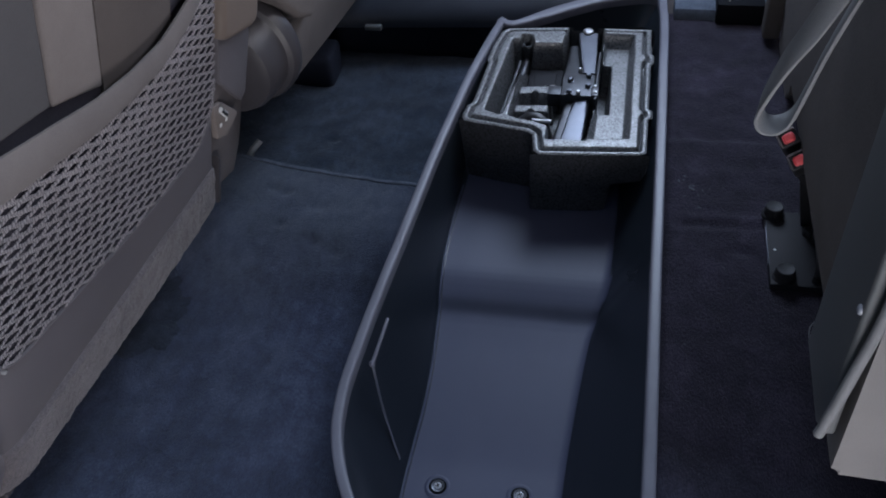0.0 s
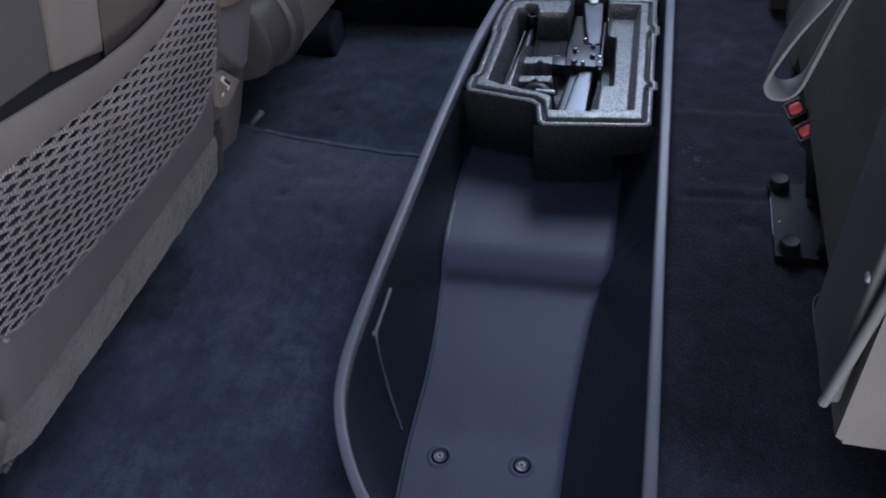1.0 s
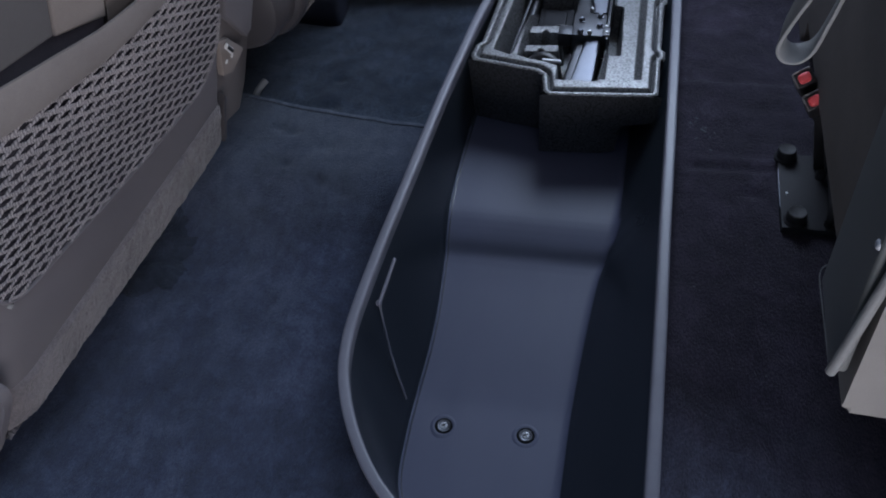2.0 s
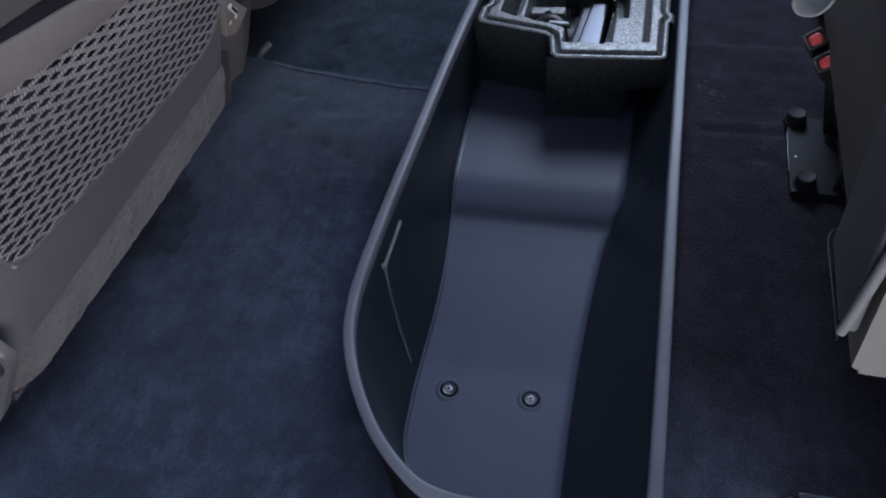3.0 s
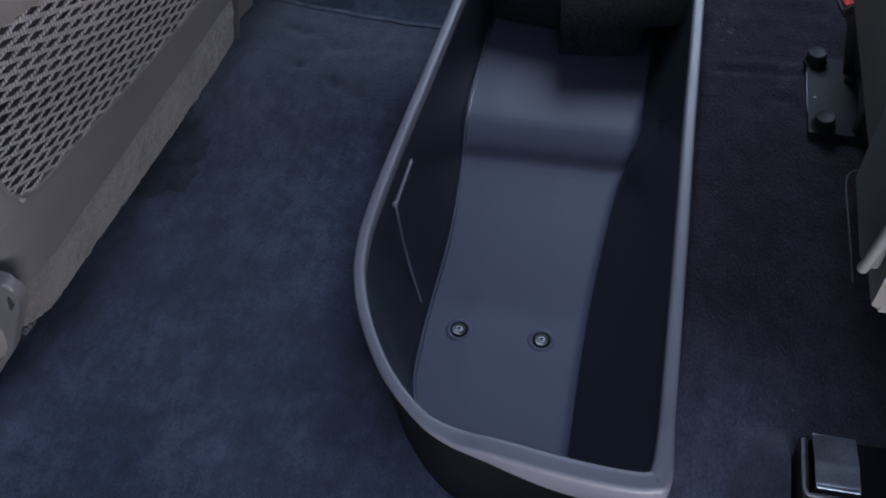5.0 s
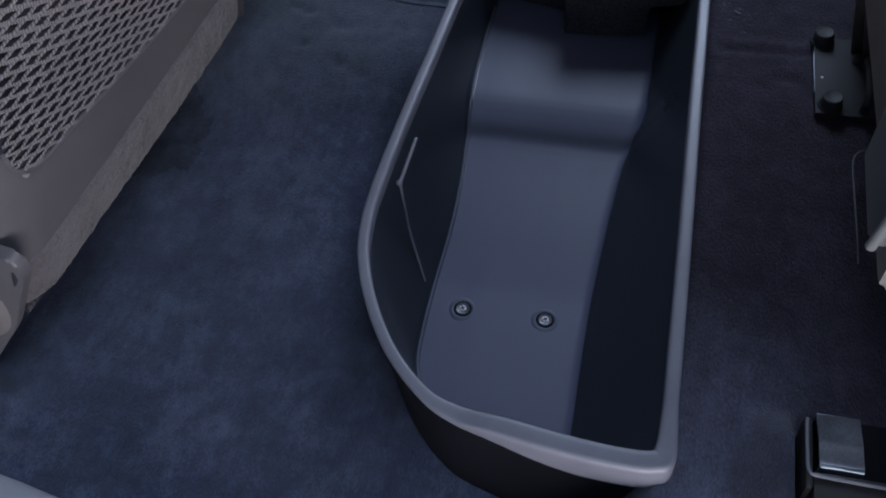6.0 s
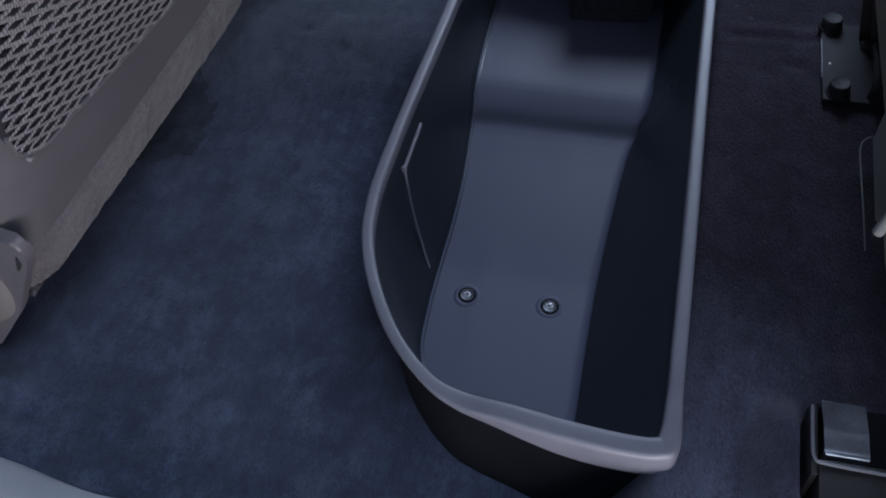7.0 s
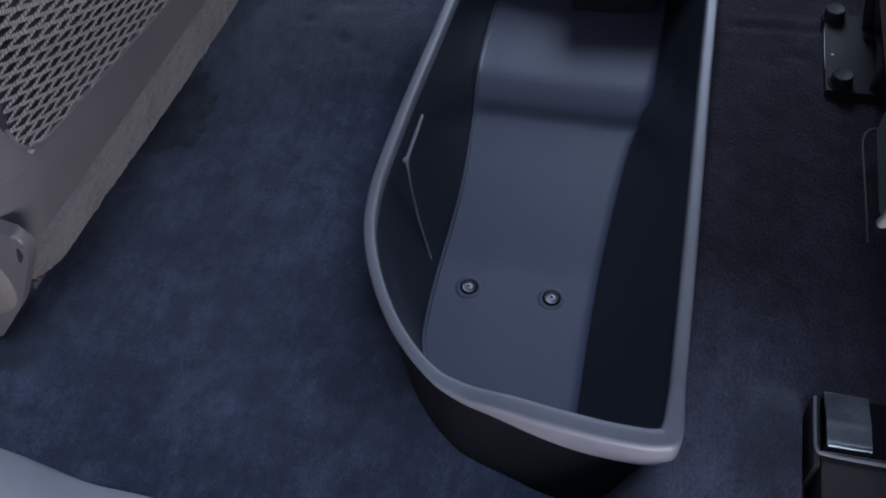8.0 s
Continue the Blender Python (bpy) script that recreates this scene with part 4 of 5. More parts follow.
def felt_strip():
    """Carpeted strip along the foot of the back: matted, lumpy, with a frayed lower edge."""
    bm = bmesh.new()
    rows = []
    fray = random.Random(5)
    n = 330
    for i in range(n + 1):
        s = -0.02 + 0.475 * i / n
        low = float(np.interp(s, [-0.056, -0.04, 0.1, 0.25, 0.4, 0.444, 0.456], [0.0, -0.002, -0.003, -0.012, -0.014, -0.009, 0.004]))
        low += 0.0004 * noise.noise(Vector((s * 90, 0.0, 3.0))) + 0.0005 * noise.noise(Vector((s * 300, 0.0, 8.0))) + fray.uniform(-0.0008, 0.0008)
        row = [on_seat(s, -0.08, low + 0.004), on_seat(s, -0.004, low + 0.001)]
        for j in range(27):
            h = low + (0.0615 - low) * j / 26
            swell = 0.0016 * noise.noise(Vector((s * 60, h * 60, 1.0))) + 0.0011 * noise.noise(Vector((s * 190, h * 190, 2.0))) + 0.0007 * noise.noise(Vector((s * 400, h * 400, 6.0)))
            edge = min(1.0, j / 2, (26 - j) / 2)
            row.append(on_seat(s, min(0.0, shell_offset(s)) + 0.0005 + 0.0035 * edge + swell * edge, h))
        row.append(on_seat(s, -0.08, 0.062))
        rows.append([bm.verts.new(p) for p in row])
    for a, b in zip(rows, rows[1:]):
        for j in range(len(a) - 1):
            bm.faces.new((a[j], a[j + 1], b[j + 1], b[j]))
    bm.faces.new(rows[0])
    bm.faces.new(list(reversed(rows[-1])))
    return bm


def driver_seat():
    top = thing("front_seat", tuple(on_seat(0.2, -0.2, -0.18)), "grey front seat back with a diamond-net map pocket", "car seat", "front seats")
    part("back_shell", seat_shell(), SEAT_PLASTIC, top, "smooth dark grey plastic shell")
    bm = bmesh.new()
    tube(bm, [on_seat(x, shell_offset(x) - 0.0002, 0.159) for x in np.linspace(-0.018, 0.014, 20)], 0.0006, 8)
    part("shell_seam", bm, SEAT_PLASTIC, top)
    part("lower_trim", felt_strip(), SEAT_FELT, top, "worn grey carpeted trim strip")
    # dark lining behind the net
    edge = [(s, pocket_bottom(s)) for s in np.linspace(POCKET[0], POCKET[1], 50)]
    edge += [(s, hem_line(s) + 0.06) for s in np.linspace(POCKET[1], POCKET[0], 30)]
    part("pocket_lining", slab(edge, -0.004, 0.0022, 0), BACKING, top, "black lining inside the pocket")
    pocket_net(top)
    part("pocket_hem", strip_on_seat(lambda s: hem_line(s) - 0.034 - 0.012 * (1 - smooth01(s / 0.3)), hem_line, 48, 6, -0.03, 0.456, 0.0035, 0.0018), HEM, top, "taupe elastic hem of the pocket")
    bm = bmesh.new()
    tube(bm, [on_seat(s, 0.003, pocket_bottom(s) - 0.001) for s in np.linspace(POCKET[0], POCKET[1], 70)], 0.0022, 8)
    part("pocket_piping", bm, SEAT_PLASTIC, top)
    part("back_cloth", slab([(-0.05, 0.436), (0.147, 0.392), (0.147, 0.74), (-0.05, 0.74)], -0.002, 0.006, 0.004), SEAT_GREY, top, "grey cloth side panel")
    # pale strip stands in for the highlight on the curved back
    part("back_highlight", slab([(0.149, 0.39), (0.222, 0.36), (0.222, 0.74), (0.149, 0.74)], -0.002, 0.007, 0.004), SEAT_CLOTH, top, "centre strip of the seat back, painted pale taupe for the door light on it")
    part("back_cloth", slab(rounded(0.224, 0.33, 0.352, 0.74, 0.012), -0.002, 0.006, 0.004), SEAT_BROWN, top, "dark brown cloth side panel")
    # recliner shield on the door side, with its round pivot cap
    side_map = lambda u, v, d: on_seat(d, u, v)
    shield = [p[:2] for p in spline([(-0.0085, 0.116), (0.0075, 0.116), (0.0145, 0.104), (0.0135, 0.084), (0.0065, 0.058), (-0.0045, 0.019), (-0.0185, -0.026), (-0.0425, -0.081), (-0.0785, -0.146), (-0.1425, -0.126), (-0.1625, -0.026), (-0.1225, 0.074), (-0.0525, 0.112)], 5, True)]
    bm = bmesh.new()
    prism(bm, shield, side_map, -0.0185, -0.032, 0.004, 4)
    cover = part("recliner_cover", bm, SEAT_PLASTIC, top, "curved grey plastic recliner shield")
    turn = (-ALONG).to_track_quat("Z", "Y").to_matrix().to_4x4()
    bm = bmesh.new()
    lathe(bm, [(0.0001, -0.004), (0.092, -0.004), (0.095, 0.0), (0.091, 0.007), (0.08, 0.013), (0.05, 0.018), (0.0001, 0.02)], Matrix.Translation(on_seat(-0.03, -0.112, 0.004)) @ turn, 56)
    part("pivot_cap", bm, HEM, cover, "pale round pivot cap")
    bm = bmesh.new()
    tube(bm, [on_seat(-0.0318, 0.006, 0.098), on_seat(-0.0318, 0.0065, 0.088), on_seat(-0.0318, 0.003, 0.074)], [0.0012, 0.003, 0.0014], 10)
    part("shield_slot", bm, BLACK, cover, "dark slot in the shield")
    bm = bmesh.new()
    m = Matrix.Translation(on_seat(0.0255, 0.0, 0.174))
    lathe(bm, [(0.0001, -0.004), (0.0032, -0.004), (0.0032, 0.002), (0.002, 0.0036), (0.0001, 0.0038)], m @ OUT.to_track_quat("Z", "Y").to_matrix().to_4x4(), 14)
    part("button", bm, WEB, top, "small pale stud")
    seat_base(top, -0.06, 0.458)


driver_seat()


def passenger_seat():
    top = thing("front_seat", tuple(on_seat(0.95, -0.2, -0.18)), "brown-grey front seat back with a rounded hinge cover", "car seat", "front seats")
    part("back_shell", slab([(0.688, 0.014), (0.7, 0.006), (0.85, -0.004), (1.05, -0.02), (1.2, -0.026), (1.2, 0.7), (0.688, 0.7)], -0.14, 0.004, 0.008, 4), SEAT_CLOTH, top, "brown cloth seat back")
    part("side_bolster", slab(rounded(0.585, 0.24, 0.74, 0.7, 0.03), -0.12, 0.004, 0.02, 4), SEAT_GREY, top, "grey cloth side bolster")
    part("bolster_flap", slab([(0.575, 0.252), (0.689, 0.142), (0.742, 0.112), (0.77, 0.14), (0.77, 0.34), (0.6, 0.34)], -0.05, 0.018, 0.012, 4), SEAT_CLOTH, top, "grey-brown cloth flap over the hinge")
    # no such part: a black block in place of the shadow here
    bm = bmesh.new()
    block(bm, (-0.66, 1.5, 0.02), (-0.43, 1.575, 0.085), 0.012, 3)
    part("runner_shade", bm, SHADE_BLACK, top, "black block put in for the shadow by the seat runner")
    turn = (-ALONG).to_track_quat("Z", "Y").to_matrix().to_4x4()
    bm = bmesh.new()
    lathe(bm, [(0.0001, -0.006), (0.083, -0.006), (0.085, -0.002), (0.085, 0.01), (0.081, 0.018), (0.074, 0.021), (0.072, 0.026), (0.071, 0.055), (0.066, 0.066), (0.056, 0.07), (0.0001, 0.072)], Matrix.Translation(on_seat(0.645, -0.044, 0.108)) @ turn, 44)
    part("hinge_cover", bm, TRIM, top, "rounded dark grey hinge cover")
    seat_base(top, 0.66, 1.2)


passenger_seat()


def centre_console():
    top = thing("centre_console", tuple(on_seat(0.51, -0.2, -0.18)), "grey-brown rear end of the centre console with a charging port", "console")
    part("body", slab([(0.47, -0.004), (0.536, -0.022), (0.553, 0.02), (0.557, 0.09), (0.557, 0.42), (0.463, 0.42), (0.463, 0.02)], -0.4, -0.008, 0.006), TRIM_LIGHT, top, "dark plastic console body")
    part("face_panel", slab([(0.472, 0.183), (0.535, 0.108), (0.549, 0.112), (0.556, 0.2), (0.556, 0.222), (0.468, 0.25)], -0.01, 0.001, 0.003), SEAT_PLASTIC, top, "grey flat rear panel")
    part("armrest_end", slab([(0.463, 0.252), (0.475, 0.244), (0.54, 0.222), (0.554, 0.222), (0.561, 0.232), (0.561, 0.44), (0.463, 0.44)], -0.3, 0.012, 0.01, 4), TRIM_BROWN, top, "brown padded armrest end")
    bm = bmesh.new()
    prism(bm, [(0.463, 0.1), (0.487, 0.088), (0.522, 0.1), (0.484, 0.142), (0.463, 0.15)], lambda u, v, d: on_seat(u, d + (0.15 - v) * 0.12, v), -0.012, -0.003, 0.002)
    plate = part("port_plate", bm, PLATE, top, "small brown plate with a charging port")
    bm = bmesh.new()
    tube(bm, [on_seat(0.4685, 0.003, 0.1435), on_seat(0.4845, 0.004, 0.1235)], 0.0037, 10, 0.5, up=OUT)
    port = part("port_frame", bm, LABEL, plate, "bright rim of the charging port")
    bm = bmesh.new()
    tube(bm, [on_seat(0.4705, 0.0048, 0.1413), on_seat(0.4825, 0.0057, 0.1258)], 0.0024, 10, 0.5, up=OUT)
    part("port_tongue", bm, BLACK, plate)
    for s, h in ((0.4715, 0.116), (0.487, 0.114)):
        bm = bmesh.new()
        lathe(bm, [(0.0001, 0), (0.003, 0), (0.003, 0.0008), (0.0001, 0.001)], Matrix.Translation(on_seat(s, 0.0022, h)) @ OUT.to_track_quat("Z", "Y").to_matrix().to_4x4(), 12)
        part("printed_mark", bm, LABEL, plate)
    part("lower_flap", slab([(0.461, -0.012), (0.468, -0.012), (0.47, 0.06), (0.462, 0.07)], -0.06, 0.004, 0.002), TRIM, top)
    a = on_seat(0.51, -0.3, 0)
    bm = bmesh.new()
    block(bm, (a.x - 0.1, a.y - 0.04, 0.026), (a.x + 0.06, a.y + 0.04, a.z + 0.03), 0.006)
    part("console_foot", bm, BLACK, top)


centre_console()


# ---- rear seat, folded up ----
def rear_seat():
    top = thing("rear_seat", (0.42, 0.85, 0.2), "folded-up rear seat cushion, dark felt underside and pale cloth end", "car seat")
    def yz(u, v, d):
        return Vector((d, u, v))
    bm = bmesh.new()
    prism(bm, rounded(0.575, 0.36, 1.26, 0.86, 0.05), lambda u, v, d: Vector((d + 0.012 * (1 - (u - 0.575) / 0.7), u, v)), 0.282, 0.4, 0.02, 4)
    part("cushion_underside", bm, REAR_DARK, top, "dark felt underside of the cushion")
    bm = bmesh.new()
    prism(bm, [(0.503, 0.497), (0.52, 0.485), (0.59, 0.488), (0.585, 0.6), (0.575, 0.9), (0.505, 0.9)], yz, 0.2385, 0.2475, 0.0035, 3)
    side = part("side_cover", bm, REAR_TEAL, top, "grey-green plastic side cover")
    bm = bmesh.new()
    tube(bm, spline([(0.2365, 0.501, 0.498), (0.2385, 0.499, 0.52), (0.243, 0.497, 0.57), (0.248, 0.496, 0.63), (0.252, 0.496, 0.75), (0.252, 0.496, 0.88)], 5), 0.0037, 12)
    part("edge_piping", bm, WEB, side, "pale grey piping along the edge")
    bm = bmesh.new()
    lathe(bm, [(0.0001, -0.002), (0.0034, -0.002), (0.0034, 0.001), (0.0024, 0.002), (0.0001, 0.0022)], Matrix.Translation((0.2385, 0.5095, 0.612)) @ pose(0, 0, 0, 0, -90, 0), 14)
    part("cover_screw", bm, SILL, side)
    bm = bmesh.new()
    prism(bm, rounded(0.2518, 0.4555, 0.42, 0.88, 0.006), lambda u, v, d: Vector((u, d, v - (0.06 * (u - 0.2518) if v < 0.6 else 0.0))), 0.6, 0.5, 0.006, 3)
    part("cushion_end", bm, REAR_CLOTH, top, "pale beige cloth end of the cushion")
    bm = bmesh.new()
    prism(bm, rounded(0.45, 0.205, 1.4, 0.88, 0.03), yz, 0.40, 0.52, 0.02, 3)
    part("seat_back", bm, SEAT_GREY, top)
    bm = bmesh.new()
    prism(bm, rounded(1.27, 0.203, 1.45, 0.6, 0.02), yz, 0.318, 0.41, 0.015, 3)
    part("far_bolster", bm, REAR_DARK, top)
    bm = bmesh.new()
    block(bm, (0.294, 1.445, 0.2), (0.32, 1.478, 0.52), 0.006, 3)
    part("support_leg", bm, REAR_DARK, top, "dark support leg")


rear_seat()


def ribbon(bm, pts, width, thick, across, last=None):
    """Flat webbing along points, its width along 'across', turning to 'last' by the middle."""
    pts = [Vector(p) for p in pts]
    rings = []
    for i, p in enumerate(pts):
        t = (pts[min(i + 1, len(pts) - 1)] - pts[max(i - 1, 0)]).normalized()
        a = Vector(across)
        if last:
            k = smooth01(i / len(pts) / 0.45)
            a = a.lerp(Vector(last), k)
        a = (a - t * a.dot(t)).normalized()
        b = t.cross(a).normalized()
        rings.append([p + a * (width / 2) * u + b * (thick / 2) * v for u, v in ((-1, -0.6), (-0.85, -1), (0.85, -1), (1, -0.6), (1, 0.6), (0.85, 1), (-0.85, 1), (-1, 0.6))])
    loft(bm, rings, True, True, True)


def pull_strap():
    top = thing("pull_strap", (0.24, 0.56, 0.9), "grey webbing pull strap hanging in a loop from the rear seat", "strap")
    bm = bmesh.new()
    path = [(0.262, 0.585, 0.93), (0.232, 0.572, 0.86), (0.2, 0.562, 0.796), (0.187, 0.56, 0.765), (0.177, 0.56, 0.743), (0.17, 0.56, 0.722), (0.1675, 0.56, 0.708), (0.171, 0.56, 0.7005),
            (0.179, 0.561, 0.6995), (0.186, 0.562, 0.706), (0.191, 0.564, 0.722), (0.196, 0.566, 0.742), (0.203, 0.568, 0.766), (0.212, 0.572, 0.79), (0.24, 0.585, 0.855), (0.27, 0.595, 0.92)]
    ribbon(bm, [p + np.array((0, 0, 0.004)) for p in spline(path, 6)], 0.0135, 0.0026, (-0.75, 0.6, 0.45), (0.3, 1.0, 0.3))
    part("webbing", bm, WEB, top)
    bm = bmesh.new()
    block(bm, (0.255, 0.575, 0.905), (0.30, 0.605, 0.945), 0.006)
    part("strap_anchor", bm, BLACK, top)


pull_strap()


def buckle(at, label):
    top = thing("seat_belt_buckle", at, label, "seat belt buckle", "rear seat belt buckles")
    m = Matrix.Translation(at) @ Vector((-0.22, -0.62, 0.72)).to_track_quat("Z", "Y").to_matrix().to_4x4() @ pose(0, 0, 0, 0, 0, 44)
    bm = bmesh.new()
    block(bm, (-0.0105, -0.009, -0.045), (0.0105, 0.009, 0.0), 0.003, 3, m)
    part("housing", bm, BLACK, top, "black plastic housing")
    bm = bmesh.new()
    block(bm, (-0.0066, -0.0062, -0.01), (0.0068, 0.0048, 0.0058), 0.0046, 5, m)
    part("release_button", bm, RED, top, "bright red release button")
    bm = bmesh.new()
    tube(bm, [m @ Vector(p) for p in ((-0.0098, -0.008, 0.0006), (-0.0098, 0.0075, 0.0006), (-0.0075, 0.0085, 0.0006), (0.0095, 0.0085, 0.0006))], 0.0012, 6)
    part("housing_edge", bm, WEB, top)
    bm = bmesh.new()
    ribbon(bm, [m @ Vector((0.0, 0.0, -0.04)), Vector((at[0] + 0.04, at[1] + 0.045, at[2] - 0.08)), Vector((at[0] + 0.06, at[1] + 0.05, 0.19))], 0.02, 0.003, (1, 0.2, 0))
    part("stalk", bm, BLACK, top, "black webbing stalk")


buckle((0.272, 0.98, 0.372), "black seat belt buckle with a red button, upper of a pair")
buckle((0.2845, 0.962, 0.357), "black seat belt buckle with a red button, lower of a pair")


def seat_striker():
    z = 0.2
    top = thing("seat_bracket", (0.297, 0.955, z), "black steel seat bracket bolted to the carpeted floor", "bracket")
    bm = bmesh.new()
    block(bm, (0.2785, 0.922, z - 0.012), (0.345, 1.05, z + 0.002), 0.0015)
    part("plate", bm, BRACKET, top)
    bm = bmesh.new()
    block(bm, (0.2774, 0.955, z - 0.001), (0.2785, 1.022, z + 0.0032), 0.0004)
    part("plate_edge", bm, STEEL, top, "bare worn edge of the plate")
    bm = bmesh.new()
    lathe(bm, [(0.0001, z + 0.0022), (0.0016, z + 0.0022), (0.0014, z + 0.0028), (0.0001, z + 0.003)], Matrix.Translation((0.2865, 0.98, 0)), 10)
    part("pale_dot", bm, LABEL, top, "tiny pale dot on the plate")
    for x, y in ((0.288, 1.044), (0.2945, 0.936)):
        bm = bmesh.new()
        lathe(bm, [(0.0001, z), (0.0142, z), (0.014, z + 0.003), (0.0118, z + 0.005), (0.0112, z + 0.0135), (0.0106, z + 0.0145), (0.0001, z + 0.0145)], Matrix.Translation((x, y, 0)), 28)
        bolt = part("bolt", bm, REAR_MATTE, top, "black bolt")
        # lighter cap paints in the light on the bolt's flat top
        bm = bmesh.new()
        lathe(bm, [(0.0106, z + 0.0146), (0.0104, z + 0.0154), (0.0097, z + 0.0159), (0.0088, z + 0.0154), (0.0001, z + 0.0153)], Matrix.Translation((x, y, 0)), 28)
        part("bolt_face", bm, BOLT_LIT, bolt, "face of the bolt, painted grey for the light on top")
    bm = bmesh.new()
    tube(bm, spline([(0.33, 0.932, z), (0.331, 0.932, z + 0.018), (0.332, 0.945, z + 0.024), (0.333, 0.985, z + 0.024), (0.334, 0.998, z + 0.018), (0.335, 1.0, z)], 4), 0.005, 10)
    part("loop_bar", bm, REAR_MATTE, top)
    bm = bmesh.new()
    lathe(bm, [(0.0001, z - 0.002), (0.0072, z - 0.002), (0.0072, z + 0.008), (0.0055, z + 0.0105), (0.0001, z + 0.011)], Matrix.Translation((0.3275, 1.012, 0)), 18)
    part("rear_bolt", bm, REAR_MATTE, top, "small black bolt")
    bm = bmesh.new()
    lathe(bm, [(0.0001, 0.0), (0.0042, 0.0), (0.0046, 0.006), (0.0036, 0.0085), (0.0001, 0.0092)], Matrix.Translation((0.3395, 0.9885, z + 0.003)), 16)
    part("pin_head", bm, WEB, top, "pale pin head beside the bar")


seat_striker()


def cable_loop():
    top = thing("cable_loop", (0.312, 0.8, 0.2), "thin pale cable loop standing on the floor by the rear seat", "cable")
    bm = bmesh.new()
    tube(bm, spline([(0.318, 0.72, 0.198), (0.314, 0.75, 0.212), (0.312, 0.8, 0.216), (0.312, 0.838, 0.216), (0.317, 0.853, 0.216), (0.328, 0.862, 0.212), (0.345, 0.866, 0.2)], 5), 0.0008, 8)
    part("cable", bm, WEB, top)


cable_loop()


def hinge_mount():
    z = 0.205
    top = thing("hinge_mount", (0.3, 0.45, z), "bent bare-steel seat hinge in a black plastic cup", "seat hinge")
    bm = bmesh.new()
    block(bm, (0.2555, 0.45, z - 0.03), (0.2615, 0.515, 0.244), 0.0025)
    part("cup_side", bm, CUP, top, "black plastic cup wall")
    bm = bmesh.new()
    block(bm, (0.2615, 0.4, z - 0.03), (0.38, 0.4655, 0.2435), 0.003)
    part("cup_front", bm, CUP, top, "black plastic cup wall")
    bm = bmesh.new()
    block(bm, (0.2615, 0.4655, z - 0.02), (0.38, 0.53, 0.218), 0.002)
    part("cup_base", bm, BIN_OUT_SHADED, top)
    bm = bmesh.new()
    tube(bm, spline([(0.2565, 0.512, 0.2455), (0.2565, 0.48, 0.246), (0.258, 0.464, 0.246), (0.268, 0.4605, 0.2455), (0.32, 0.4595, 0.2445), (0.38, 0.4585, 0.243)], 6), 0.0016, 8)
    part("cup_edge", bm, RIM, top)
    bm = bmesh.new()
    rings = []
    for f, zz in ((0.0, 0.2438), (0.3, 0.2446), (0.48, 0.2452), (0.53, 0.2452), (0.58, 0.2446), (0.7, 0.2436), (0.85, 0.2428), (0.93, 0.2426), (0.97, 0.2418), (1.0, 0.2402)):
        y, skew = 0.5185 - 0.0475 * f, 0.0025 * f
        rings.append([Vector((x + skew, y, zz + t)) for x, t in ((0.2645, 0), (0.3, 0.0), (0.3, -0.003), (0.2645, -0.003))])
    loft(bm, rings, True, True, True)
    block(bm, (0.267, 0.4708, 0.214), (0.3025, 0.4738, 0.2425), 0.001)
    block(bm, (0.2645, 0.5165, 0.214), (0.3, 0.5195, 0.2435), 0.0008)
    tab = part("hinge_tab", bm, TAB, top, "bare bent steel tab")
    # bright tube in place of the highlight along the bent edge
    bm = bmesh.new()
    tube(bm, [(0.2675, 0.471, 0.2412), (0.302, 0.471, 0.2412)], 0.0011, 8)
    part("tab_glint", bm, BRIGHT, tab, "bright line put in for the highlight on the tab's edge")


hinge_mount()


# ---- door sills and the shell of the cab ----
def near_sill():
    """A scuff plate that curves up at the door opening."""
    bm = bmesh.new()
    rings = []
    for x in np.linspace(-0.95, 0.62, 60):
        bow = 0.399 - 0.022 * smooth01((x + 0.58) / 0.17) - 0.1 * smooth01((x + 0.38) / 0.3)
        prof = [(bow + 0.012, 0.02), (bow + 0.004, 0.05), (bow - 0.004, 0.056), (bow - 0.03, 0.06), (bow - 0.05, 0.056), (bow - 0.052, 0.05), (bow - 0.12, 0.045), (bow - 0.16, 0.0), (bow - 0.16, -0.12), (bow, -0.12)]
        rings.append([(x, y, z) for y, z in prof])
    loft(bm, rings, True, True, True)
    return tagged(link("sill_near", bm, SILL), "pale grey plastic door sill with a raised lip", "door sill", kind="structure")


near_sill()


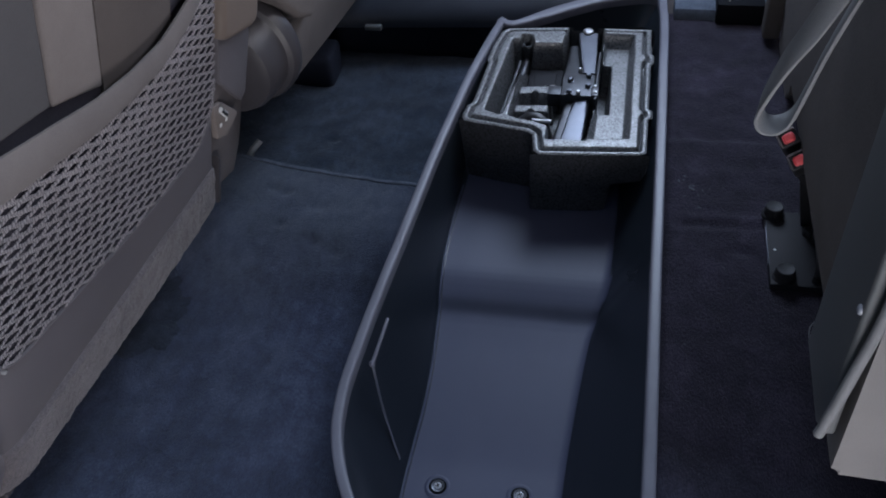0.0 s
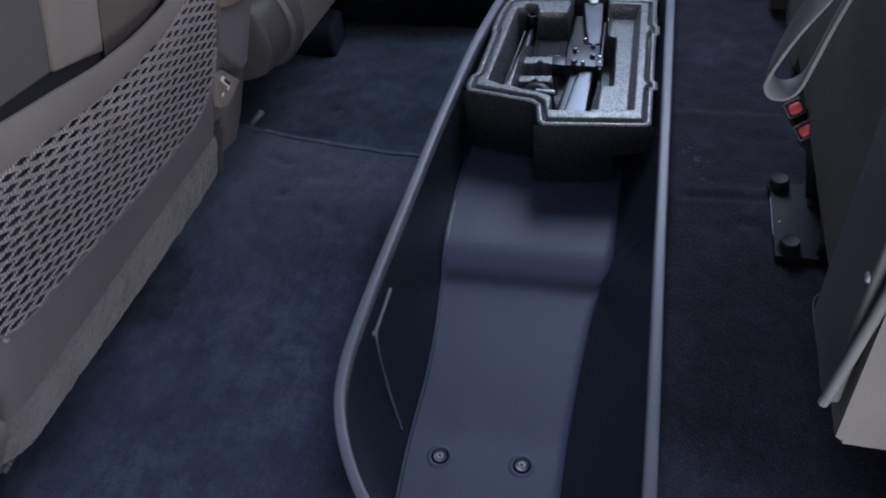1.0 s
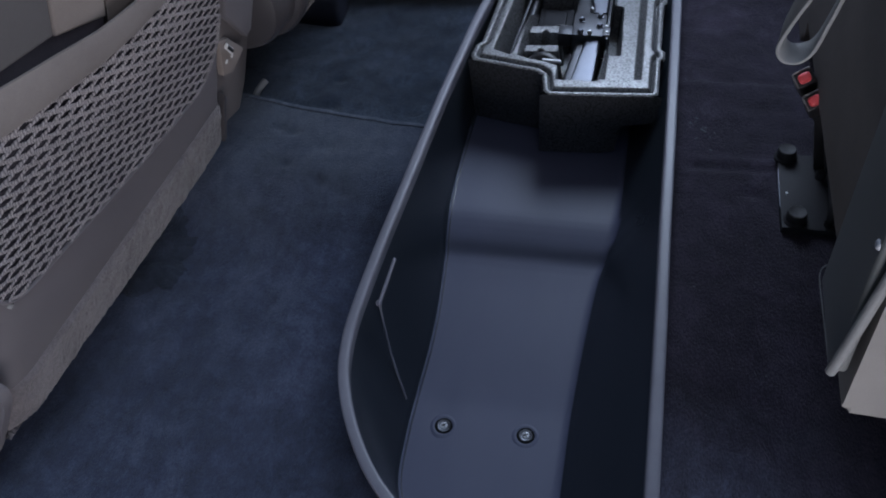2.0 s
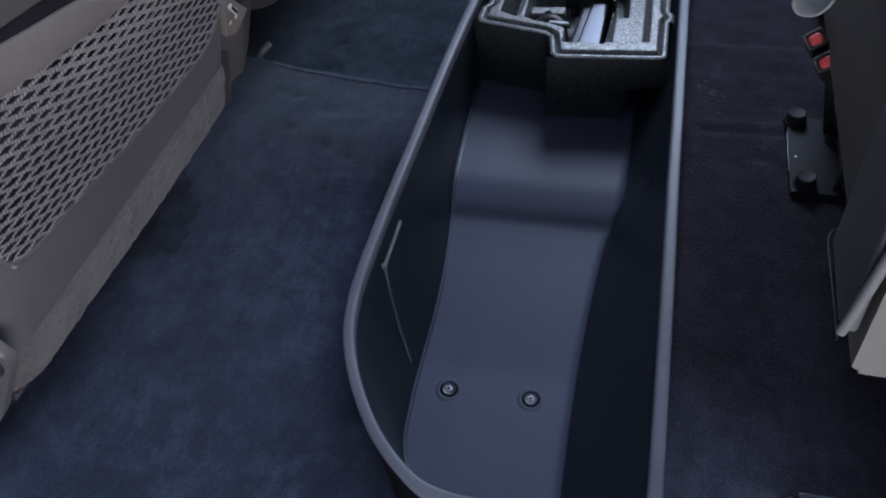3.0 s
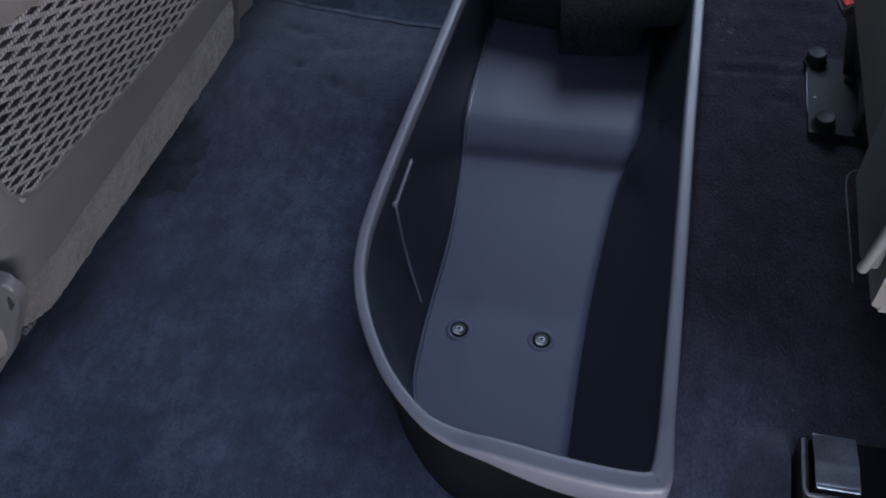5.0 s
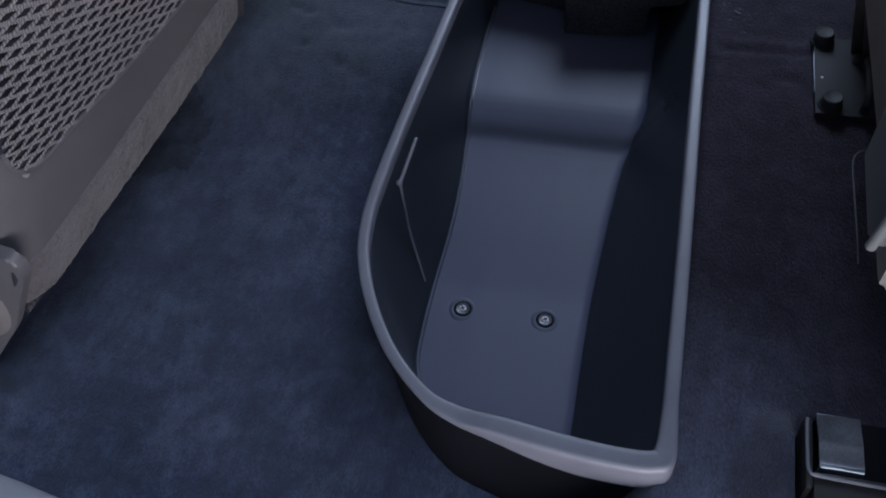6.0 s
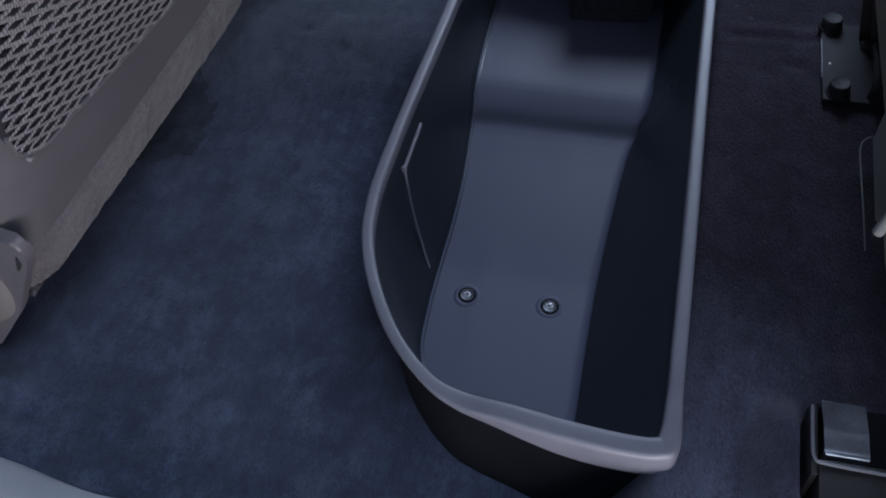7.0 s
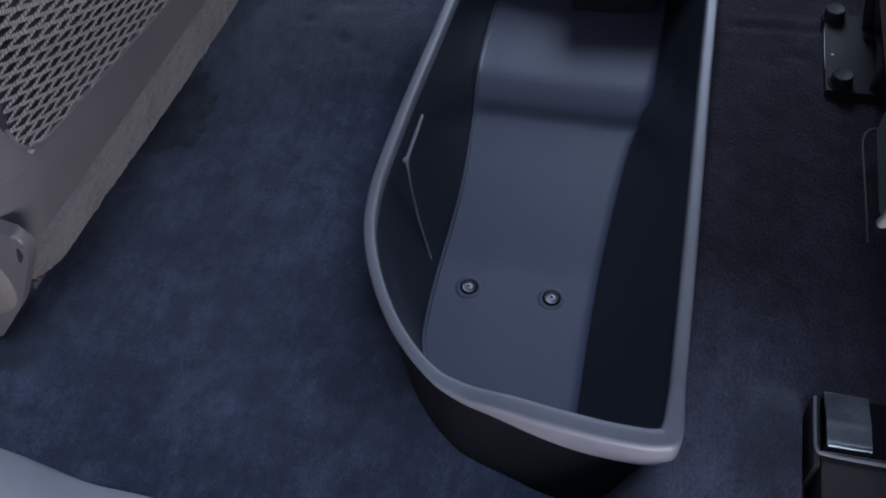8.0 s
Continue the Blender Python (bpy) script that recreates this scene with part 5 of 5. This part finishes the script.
def far_sill():
    bm = bmesh.new()
    rings = []
    for x in np.linspace(-0.95, 0.155, 40):
        y0 = 1.6 + 0.08 * (x + 0.3)
        prof = [(y0 + 0.03, 0.09), (y0 + 0.005, 0.095), (y0 - 0.012, 0.104), (y0 - 0.014, 0.118), (y0 - 0.004, 0.142), (y0 + 0.03, 0.162), (y0 + 0.09, 0.17), (y0 + 0.16, 0.17), (y0 + 0.16, 0.09)]
        rings.append([(x, y, z) for y, z in prof])
    loft(bm, rings, True, True, True)
    # lower face painted black for the shade under the overhanging sill
    kick = bmesh.new()
    loft(kick, [[(x, 1.6 + 0.08 * (x + 0.3) + dy, z) for dy, z in ((0.03, 0.0), (0.028, 0.088), (0.15, 0.088), (0.15, 0.0))] for x in np.linspace(-0.95, 0.155, 12)], True, True, True)
    tagged(link("trim_far", kick, SHADE_BLACK), "kick panel below the far sill, blackened for the shade in the gap", "trim", kind="structure")
    tagged(link("sill_far", bm, SILL_DARK), "dark grey plastic far door sill", "door sill", kind="structure")
    top = thing("sill_clip", (-0.365, 1.58, 0.11), "small pale clip on the far sill", "clip")
    bm = bmesh.new()
    block(bm, (-0.38, 1.572, 0.103), (-0.348, 1.592, 0.113), 0.004)
    part("clip_body", bm, REAR_TEAL, top)


far_sill()


def rear_far_edge():
    bm = bmesh.new()
    loft(bm, [[(x, 1.512 + dy, z) for dy, z in ((0.0, 0.17), (0.0, 0.2), (0.004, 0.206), (0.03, 0.208), (0.06, 0.2), (0.06, 0.17))] for x in (0.162, 0.2, 0.4, 0.62)], True, True, True)
    tagged(link("trim_rear", bm, EDGE), "grey plastic edge of the rear floor", "trim", kind="structure")
    top = thing("floor_bracket", (0.262, 1.53, 0.195), "black moulded bracket on the far edge of the rear floor", "bracket")
    bm = bmesh.new()
    block(bm, (0.226, 1.5, 0.19), (0.3, 1.56, 0.226), 0.004)
    part("bracket_body", bm, BIN_OUT_SHADED, top)
    bm = bmesh.new()
    lathe(bm, [(0.0001, 0.225), (0.004, 0.225), (0.003, 0.2285), (0.0001, 0.229)], Matrix.Translation((0.245, 1.512, 0)), 12)
    part("bracket_screw", bm, STEEL, top)


rear_far_edge()


def shell_wall(name, lo, hi, mat, label):
    bm = bmesh.new()
    block(bm, lo, hi, 0)
    return tagged(link(name, bm, mat, False), label, "wall", kind="structure")


shell_wall("wall_far", (-1.7, 1.78, -0.1), (0.8, 1.84, 0.64), SILL, "inner panel of the far door")
shell_wall("wall_far_upper", (-1.7, 1.78, 1.2), (0.8, 1.84, 1.34), PAINT, "roof rail over the far windows")
shell_wall("pillar_far", (-0.62, 1.78, 0.64), (-0.48, 1.84, 1.2), PAINT, "pillar between the far windows")
# out of view; placed to cut window light on the rear floor
shell_wall("pillar_far_rear", (0.3, 1.66, 0.0), (0.74, 1.78, 1.3), PAINT, "unseen rear pillar, added to keep window light off the rear floor")
shell_wall("wall_rear", (0.74, 0.2, -0.1), (0.8, 1.78, 0.95), PAINT, "rear wall of the cab")
shell_wall("wall_rear_upper", (0.74, 0.2, 1.25), (0.8, 1.78, 1.3), PAINT, "header over the rear window")
shell_wall("wall_front", (-1.7, 0.2, -0.1), (-1.64, 1.78, 0.9), TRIM, "bulkhead of the cab")
shell_wall("ceiling", (-1.7, 0.2, 1.3), (0.8, 1.78, 1.34), PAINT, "grey headliner of the cab")
shell_wall("floor_pan", (-1.64, 0.24, -0.1), (0.74, 1.78, 0.0), BLACK, "steel floor pan under the carpet")
# out of view; widened so the floor under the rear seat stays dark
shell_wall("pillar_near", (0.38, 0.2, 0.0), (0.74, 0.34, 1.3), PAINT, "unseen pillar beside the open door, widened to block door light")

bm = bmesh.new()
bmesh.ops.create_grid(bm, x_segments=40, y_segments=40, size=400)
for v in bm.verts:
    v.co.z = -0.5
tagged(link("ground", bm, ASPHALT), "grey asphalt outside the car", "ground", kind="structure")
